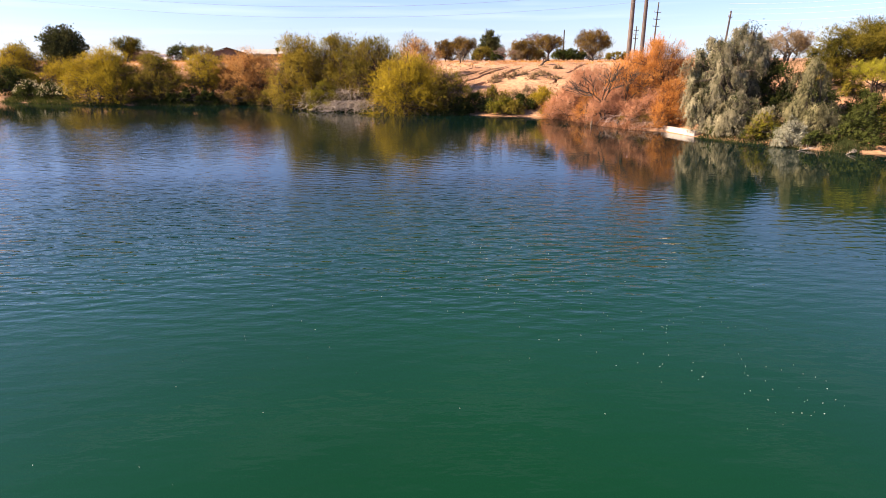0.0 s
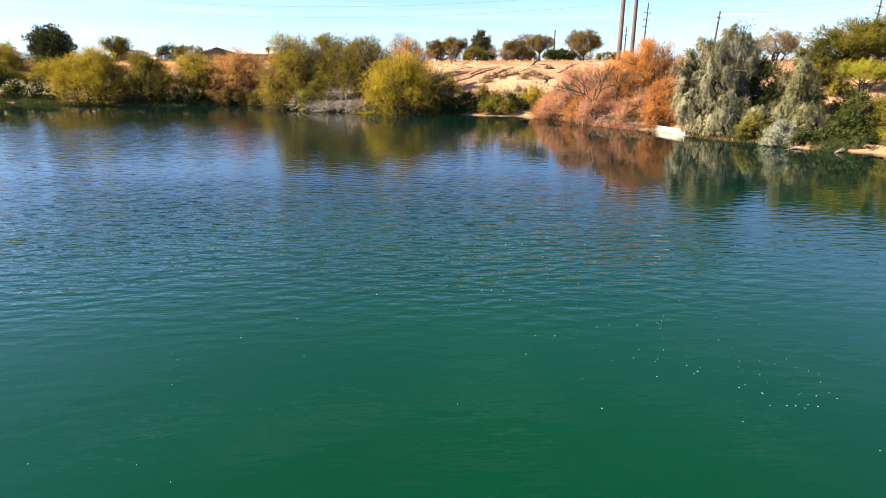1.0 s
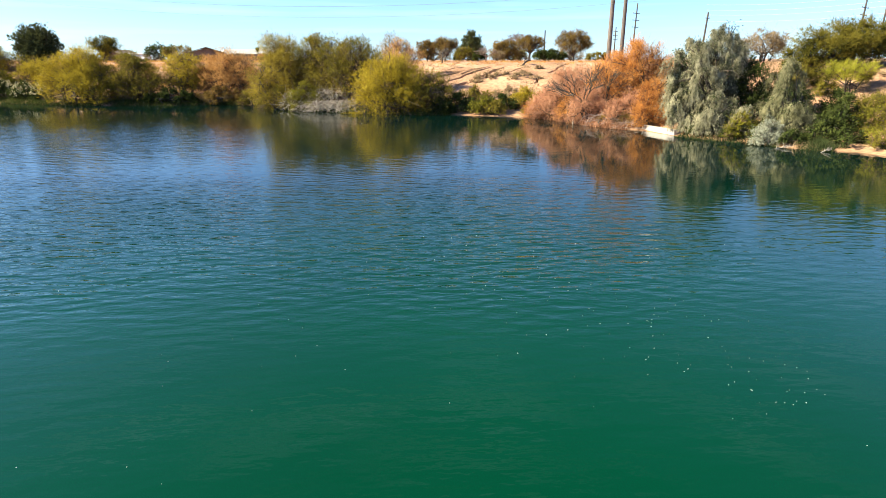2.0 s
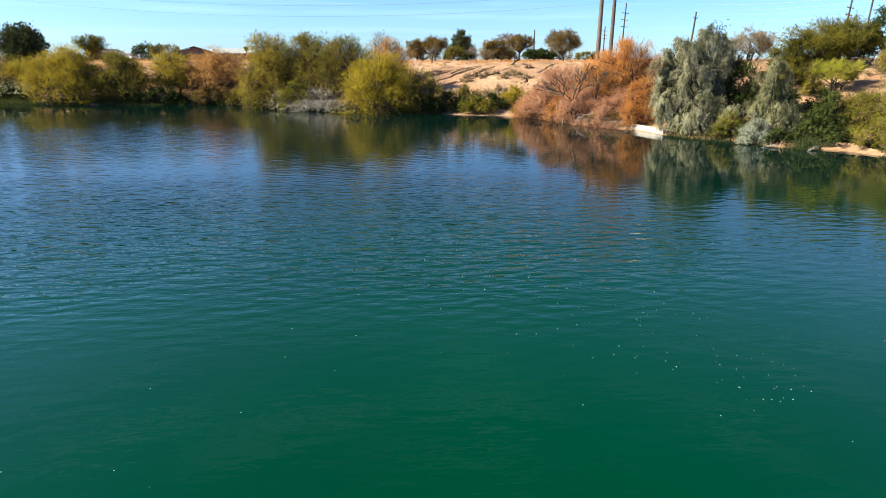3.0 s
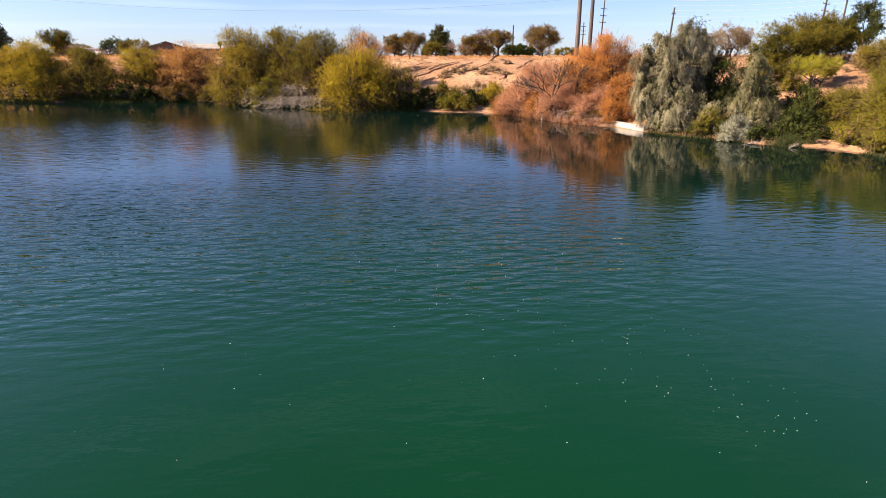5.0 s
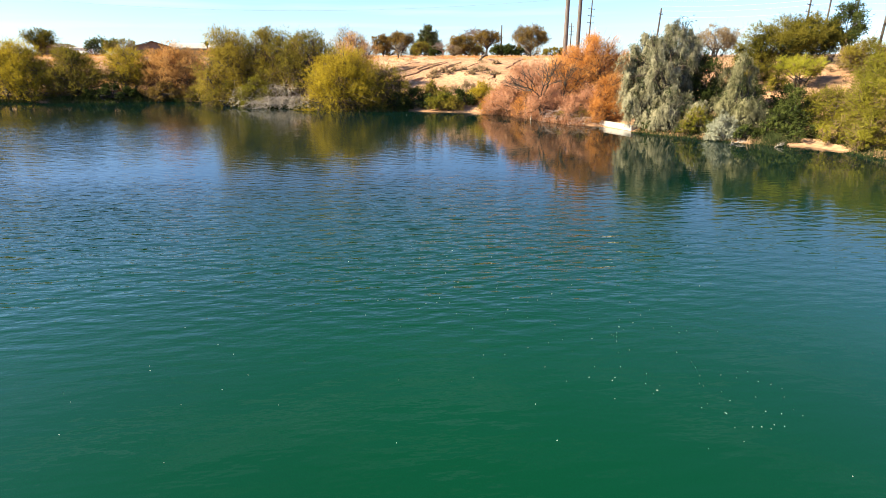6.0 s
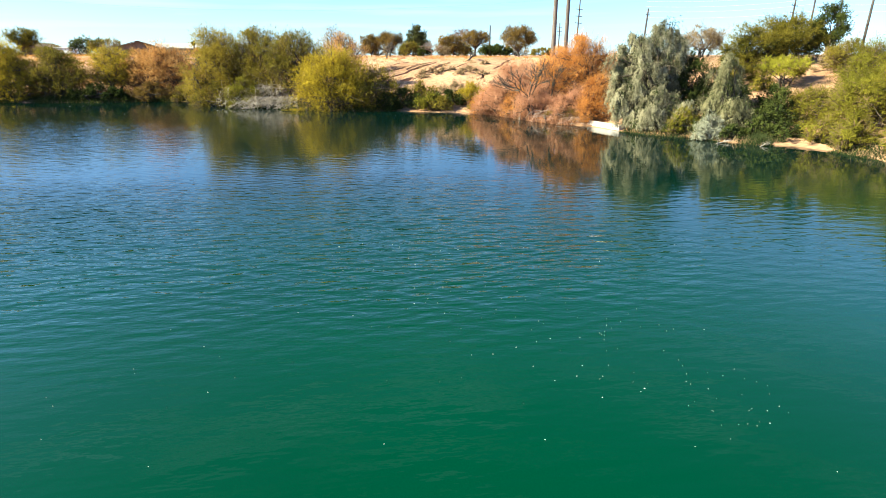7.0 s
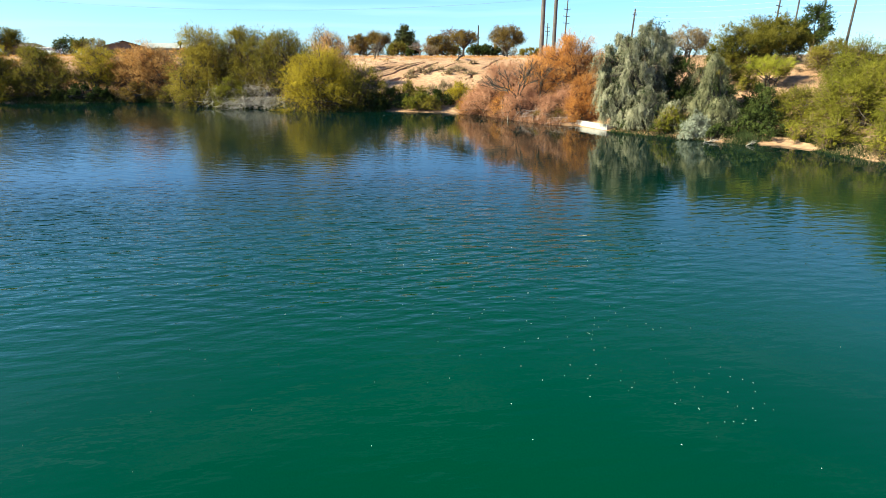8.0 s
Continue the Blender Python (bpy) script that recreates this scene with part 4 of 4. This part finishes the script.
for k, (sx, sy, sw, sh) in enumerate(((12.4, 123.1, 4.4, 1.2), (15.9, 123.8, 3.2, 1.1), (20.0, 122.1, 3.8, 1.1), (24.0, 126.5, 1.8, 0.9), (10.6, 121.0, 2.2, 0.8), (17.6, 120.6, 2.0, 0.8), (22.2, 120.0, 2.4, 0.7), (27.5, 121.5, 2.2, 0.9))):
    plant("dry_brush", "low grey-brown brush on the open slope", SHRUB, sx, sy, ground_z(sx, sy) + sh, sw, "brush", seed=160 + k, shape="mound", blobs=6, group="brush on the slope", thin=1.6)


def dry_grass(label, mat, x0, x1, y0, y1, near, far, count, tall, seed, floor=-0.05):
    """Tufts of dry grass over a stretch of the bank, in patches."""
    rng = np.random.default_rng(seed)
    P = np.column_stack([rng.uniform(x0, x1, count), rng.uniform(y0, y1, count)])
    d = inland(P[:, 0], P[:, 1])
    lump = np.array([noise.noise((x * 0.4, y * 0.4, seed)) for x, y in P])
    keep = (d > near) & (d < far) & (lump > floor)
    P, d, lump = P[keep], d[keep], lump[keep]
    P = np.repeat(np.column_stack([P, bank(d) - 0.05]), 3, 0) + rng.normal(size=(3 * len(P), 3)) * np.array([0.12, 0.12, 0])
    W = rng.normal(size=P.shape) * 0.5 + np.array([0, 0, 1.0])
    V, F = blades(P, W, tall * rng.uniform(0.5, 1.2, len(P)) * (1 + np.repeat(lump, 3)), 0.07, rng)
    tagged(part("dry_grass", mesh_arrays("dry_grass", V, F, mat), mat), label, "grass", kind="stuff")


dry_grass("dry orange grass along the rim of the slope", L_STRAW, -4, 52, 130, 150, 32, 42, 5000, 0.45, 21, 0.1)
dry_grass("rust-coloured grass patches along the rim", L_ORANGE, -4, 52, 130, 150, 33, 42, 3000, 0.5, 25, 0.15)
dry_grass("thin straw grass on the open slope", L_BRUSH, -4, 44, 104, 140, 6, 33, 9000, 0.32, 22, 0.08)
dry_grass("straw grass on the tan bank below the houses", L_STRAW, -125, -30, 128, 190, 5, 55, 26000, 0.7, 23, -0.15)
dry_grass("dry grass on the bank behind the weeping trees", L_BRUSH, 38, 75, 50, 112, 6, 40, 12000, 0.5, 24, -0.1)


def shore_growth(name, label, category, first, last, mat, per_metre, tall, back, seed, skip=()):
    """Stalks, grass and low growth along a stretch of the waterline."""
    rng = np.random.default_rng(seed)
    P = []
    for (ax, ay), (bx, by) in zip(SHORE[first:last], SHORE[first + 1:last + 1]):
        run = math.hypot(bx - ax, by - ay)
        n = int(run * per_metre)
        f = rng.random(n)
        nx, ny = -(by - ay) / run, (bx - ax) / run
        off = rng.uniform(-0.15, 1.0, n) * back
        P.append(np.stack([ax + (bx - ax) * f + nx * off, ay + (by - ay) * f + ny * off], -1))
    P = np.concatenate(P)
    patchy = np.array([noise.noise((x * 0.35, y * 0.35, seed)) for x, y in P])
    keep = patchy > -0.45
    for x0, x1, y0, y1 in skip:
        keep &= ~((P[:, 0] > x0) & (P[:, 0] < x1) & (P[:, 1] > y0) & (P[:, 1] < y1))
    P, patchy = P[keep], patchy[keep]
    P = np.column_stack([P, np.maximum(bank(inland(P[:, 0], P[:, 1])) - 0.04, -0.05)])
    W = rng.normal(size=P.shape) * 0.6 + np.array([0, 0, 1.0])
    W[:, 2] = np.abs(W[:, 2]) + 0.1
    V, F = blades(P, W, tall * rng.uniform(0.4, 1.0, len(P)) * (1 + patchy), 0.06, rng)
    tagged(part(name, mesh_arrays(name, V, F, mat), mat), label, category, kind="stuff")


shore_growth("waterside_growth", "dark low growth along the waterline", "waterside plants", 2, 13, L_DARK, 230, 1.3, 3.4, 5)
# undergrowth whose colour also carries the shadow line under the willows
shore_growth("waterside_growth", "low growth darkened for the shade below the weeping trees", "waterside plants", 20, 29, L_SHADE_LEAF, 420, 0.6, 3.6, 6, [(41.8, 45.7, 53.5, 58.5), (27, 32, 71.5, 80)])
shore_growth("shore_litter", "dry stalks and twigs along the waterline", "dry litter", 2, 29, L_BRUSH, 26, 0.8, 2.0, 7, [(27, 32, 69.5, 80), (5, 19, 98, 106), (41.5, 46, 52, 58.5)])
shore_growth("shore_litter", "dark rusty stalks at the foot of the thicket", "dry stalks", 15, 19, L_INNER_RUST, 260, 1.0, 2.4, 12, [(27.4, 32, 69.5, 79.5)])
shore_growth("shore_litter", "pale dead twigs below the rust thicket", "dead twigs", 15, 20, L_TWIG, 160, 1.4, 2.2, 8, [(27.2, 32, 69.5, 79.5)])


# ---- built things ----
def concrete_wall():
    a, b = Vector((29.3, 78.6, 0)), Vector((31.0, 72.1, 0))
    run = (b - a).length
    ob = thing("retaining_wall", "low pale concrete wall at the water's edge", "wall", Matrix.Translation(a) @ pose(0, 0, 0, 0, 0, math.degrees(math.atan2(b.y - a.y, b.x - a.x))))
    bm = bmesh.new()
    box(bm, 0, run, 0, 0.35, -0.7, 0.62, 0.03)
    part("wall_body", bm, M_CONCRETE, ob)
    bm = bmesh.new()
    box(bm, -0.05, run + 0.05, -0.05, 0.42, 0.62, 0.72, 0.02)
    part("coping", bm, M_CONCRETE, ob)
    bm = bmesh.new()
    box(bm, run - 0.35, run, 0.35, 2.6, -0.5, 0.70, 0.03)
    part("return_wall", bm, M_CONCRETE, ob)


def pole(name, label, x, y, top, r0, r1, mat, arms=(), lean=0.0, yaw=35):
    zb = ground_z(x, y) - 0.3
    ob = thing(name, label, "pole", pose(x, y, zb, 0, lean, 0))
    h = top - zb
    V, F = tubes([([(0, 0, 0), (0, 0, h * 0.5), (0, 0, h)], [r0, (r0 + r1) / 2, r1])], 12)
    bm = bmesh.new()
    vs = [bm.verts.new(v) for v in V]
    for f in F:
        bm.faces.new([vs[i] for i in f])
    bm.faces.new([vs[i] for i in range(len(vs) - 12, len(vs))])
    part("shaft", bm, mat, ob)
    c, s = math.cos(radians(yaw)), math.sin(radians(yaw))
    for z, half in arms:
        z -= zb
        arm = bmesh.new()
        box(arm, -half, half, -0.07, 0.07, -0.07, 0.07, 0.01)
        bmesh.ops.transform(arm, matrix=pose(0, 0, z, 0, 0, yaw), verts=arm.verts)
        beam = part("crossarm", arm, M_POLE, ob)
        for u in (-half * 0.92, half * 0.92):
            knob = bmesh.new()
            bmesh.ops.create_cone(knob, cap_ends=True, segments=8, radius1=0.09, radius2=0.05, depth=0.35, matrix=Matrix.Translation((u * c, u * s, z + 0.24)))
            part("insulator", knob, M_WIRE, beam)
    return ob


pole("steel_monopole", "tall rust-brown tubular steel power pole", 47.2, 154.9, 40.0, 0.62, 0.40, M_STEEL)
pole("steel_monopole", "tall rust-brown tubular steel power pole", 51.7, 158.7, 42.0, 0.55, 0.36, M_STEEL)
pole("utility_pole", "distant dark wooden pole with crossarms", 66.4, 211.6, 20.8, 0.24, 0.16, M_POLE, ((19.4, 1.3), (18.0, 1.3), (16.8, 1.3)))
pole("utility_pole", "tall dark wooden pole with three crossarms", 62.3, 181.2, 25.6, 0.26, 0.16, M_POLE, ((22.8, 1.6), (20.9, 1.6), (19.0, 1.6)), lean=1.2)
pole("utility_pole", "dark wooden pole behind the weeping tree", 63.2, 137.6, 19.7, 0.24, 0.17, M_POLE, ((18.4, 0.8),), lean=3.0)
pole("utility_pole", "dark wooden pole with crossarms behind trees", 88.4, 122.6, 22.5, 0.22, 0.15, M_POLE, ((19.4, 1.7), (18.0, 1.7)), lean=1.5)
pole("utility_pole", "dark wooden pole behind the mesquites", 91.6, 120.9, 24.0, 0.20, 0.15, M_POLE, lean=1.0)
pole("utility_pole", "dark wooden pole behind a tall mesquite", 89.0, 110.2, 22.5, 0.20, 0.14, M_POLE, lean=1.0)
pole("utility_pole", "tall dark leaning pole above green mesquite", 72.2, 83.9, 21.0, 0.20, 0.14, M_POLE, lean=2.0)
pole("utility_pole", "short dark pole on the rim", 31.3, 158.7, 16.9, 0.20, 0.15, M_POLE)


def wire(a, b, sag, r=0.03, mat=M_WIRE):
    a, b = Vector(a), Vector(b)
    pts = []
    for k in range(25):
        f = k / 24
        p = a.lerp(b, f)
        p.z -= sag * 4 * f * (1 - f)
        pts.append(tuple(p))
    V, F = tubes([(pts, [r] * 25)], 4)
    tagged(part("power_line", mesh_arrays("power_line", V, F, mat), mat), "thin sagging grey power line across the sky", "power line", group="power lines")


wire((-140, 176, 29.0), (100, 138, 28.5), 9.0, 0.018)
wire((-140, 180, 31.9), (100, 142, 31.4), 9.0, 0.024)
for drop in (0.0, 1.1, 2.1, 3.4):
    wire((63.2, 137.6, 21.2 - drop), (91.0, 121.5, 21.6 - drop), 0.6, 0.016, M_SUNLIT_WIRE)
    wire((91.0, 121.5, 21.6 - drop), (125.0, 101.0, 22.0 - drop), 0.6, 0.016, M_SUNLIT_WIRE)


def gable_house(name, label, x, y, yaw, wide, deep, eave, ridge, roof, z=None):
    zb = ground_z(x, y) - 0.1 if z is None else z
    ob = thing(name, label, "house", pose(x, y, zb, 0, 0, yaw))
    w, d = wide / 2, deep / 2
    bm = bmesh.new()
    rim = [bm.verts.new(p) for p in ((-w, -d, 0), (w, -d, 0), (w, -d, eave), (0, -d, ridge - 0.12), (-w, -d, eave))]
    far = [bm.verts.new((v.co.x, d, v.co.z)) for v in rim]
    bm.faces.new(rim)
    bm.faces.new(far[::-1])
    for k in range(5):
        bm.faces.new((rim[k], far[k], far[(k + 1) % 5], rim[(k + 1) % 5]))
    bmesh.ops.recalc_face_normals(bm, faces=bm.faces)
    part("wall", bm, M_STUCCO, ob)
    for side in (-1, 1):
        bm = bmesh.new()
        o = 0.7
        slope = (ridge - eave) / w
        sec = [(0, ridge), (side * (w + o), eave - slope * o), (side * (w + o), eave - slope * o + 0.22), (0, ridge + 0.22)]
        lo = [bm.verts.new((p, -d - 0.9, q)) for p, q in sec]
        hi = [bm.verts.new((p, d + 0.9, q)) for p, q in sec]
        bm.faces.new(lo)
        bm.faces.new(hi[::-1])
        for k in range(4):
            bm.faces.new((lo[k], hi[k], hi[(k + 1) % 4], lo[(k + 1) % 4]))
        bmesh.ops.recalc_face_normals(bm, faces=bm.faces)
        part("roof", bm, roof, ob)
    return ob


gable_house("house", "low house with brown gabled roof behind the bank", -79.5, 223, 24, 11.5, 14, 2.7, 4.4, M_ROOF, 9.6)
gable_house("house", "long low house with pale grey roof", -63.5, 226, 78, 9.0, 20, 2.5, 3.9, M_PALE_ROOF, 9.6)
gable_house("house", "small house with dark gable and white wall", -101, 205, -10, 7.0, 9, 2.2, 3.4, M_ROOF, 9.4)


def white_shed():
    ob = thing("shed", "low white shed beside the small house", "shed", pose(-94.5, 206, 9.5, 0, 0, -8))
    bm = bmesh.new()
    box(bm, -2.6, 2.6, -2, 2, 0, 2.1, 0.03)
    part("wall", bm, M_WHITE, ob)
    bm = bmesh.new()
    box(bm, -2.9, 2.9, -2.3, 2.3, 2.1, 2.3, 0.03)
    part("roof", bm, M_WHITE, ob)


white_shed()


def palm():
    x, y = -56.6, 209.0
    zb = ground_z(x, y)
    ob = thing("palm_tree", "small distant fan palm beside the houses", TREE, pose(x, y, zb))
    V, F = tubes([([(0, 0, 0), (0.1, 0, 2), (0, 0, 3.8)], [0.25, 0.2, 0.18])], 8)
    part("trunk", mesh_arrays("trunk", V, F, M_BARK), M_BARK, ob)
    rng = np.random.default_rng(3)
    W = rng.normal(size=(420, 3)) + np.array([0, 0, -0.2])
    V, F = blades(np.tile([0, 0, 3.8], (420, 1)) + W * 0.1, W, rng.uniform(0.45, 0.9, 420), 0.12, rng)
    part("crown", mesh_arrays("crown", V, F, L_DARK), L_DARK, ob)


palm()


def stake(label, x, y, top, r, mat):
    ob = thing("wooden_stake", label, "post", pose(x, y, 0, 0, 3, 0))
    V, F = tubes([([(0, 0, -1.0), (0.02, 0, top * 0.5), (0, 0, top - 0.06), (0, 0, top)], [r, r * 0.95, r * 0.9, r * 0.3])], 9)
    part("shaft", mesh_arrays("shaft", V, F, mat), mat, ob)


concrete_wall()
stake("brown wooden stake standing in the water", 24.6, 82.9, 0.95, 0.16, M_POLE)
stake("pale weathered stake standing in the water", 22.0, 87.2, 0.95, 0.13, M_DEADWOOD)


def fallen_twig(x, y, yaw, run, label):
    rng = np.random.default_rng(int(abs(x) * 10))
    ob = thing("fallen_branch", label, "branch", pose(x, y, 0.0, 0, 0, yaw))
    paths = [([(-run / 2, 0, -0.05), (0, 0.1, 0.12), (run / 2, 0, 0.35)], [0.05, 0.04, 0.015])]
    for k in range(7):
        f = rng.uniform(-0.4, 0.4) * run
        paths.append(([(f, 0, 0.1), (f + 0.3, rng.normal() * 0.3, 0.3), (f + 0.6, rng.normal() * 0.5, rng.uniform(0.1, 0.6))], [0.025, 0.018, 0.008]))
    V, F = tubes(paths)
    part("branch", mesh_arrays("branch", V, F, M_DEADWOOD), M_DEADWOOD, ob)


fallen_twig(40.6, 57.6, 20, 1.6, "grey fallen branch lying in the shallows")
fallen_twig(37.6, 60.2, 10, 2.0, "grey fallen branch at the waterline")
fallen_twig(26.6, 80.0, -60, 3.0, "grey dead branches trailing in the water")
fallen_twig(24.4, 83.6, -50, 2.6, "grey dead branches trailing in the water")


def floating_flecks():
    """Down and foam flecks adrift on the near water."""
    rng = np.random.default_rng(9)
    P = []
    for cx, cy, sx, sy, n in ((4.0, 21.5, 2.2, 1.6, 36), (2.0, 26.0, 3.0, 1.2, 24), (7.0, 17.5, 2.2, 1.5, 40), (9.0, 14.0, 1.6, 1.0, 35), (-3.0, 15.5, 5.0, 3.0, 22), (0, 20, 9, 5, 30), (-40, 100, 25, 12, 30)):
        P.append(np.column_stack([rng.normal(cx, sx, n), rng.normal(cy, sy, n), np.full(n, 0.006)]))
    P = np.concatenate(P)
    P = P[inland(P[:, 0], P[:, 1]) < -2]
    a, n = rng.uniform(0, 6.3, len(P)), len(P)
    r = rng.uniform(0.008, 0.019, n) * np.where(P[:, 1] > 60, 4, 1)
    ring = [P + np.stack([np.cos(a + k) * r, np.sin(a + k) * r * 0.6, np.zeros(n)], -1) for k in (0, 1.6, 3.1, 4.7)]
    top = P + np.array([0, 0, 0.012])
    V = np.concatenate([*ring, top])
    i = np.arange(n)
    F = np.concatenate([np.stack([i + k * n, i + ((k + 1) % 4) * n, i + 4 * n], -1) for k in range(4)])
    tagged(part("floating_flecks", mesh_arrays("floating_flecks", V, F, M_FLECK), M_FLECK), "tiny white flecks of down on the water", "floating down", kind="stuff")


floating_flecks()
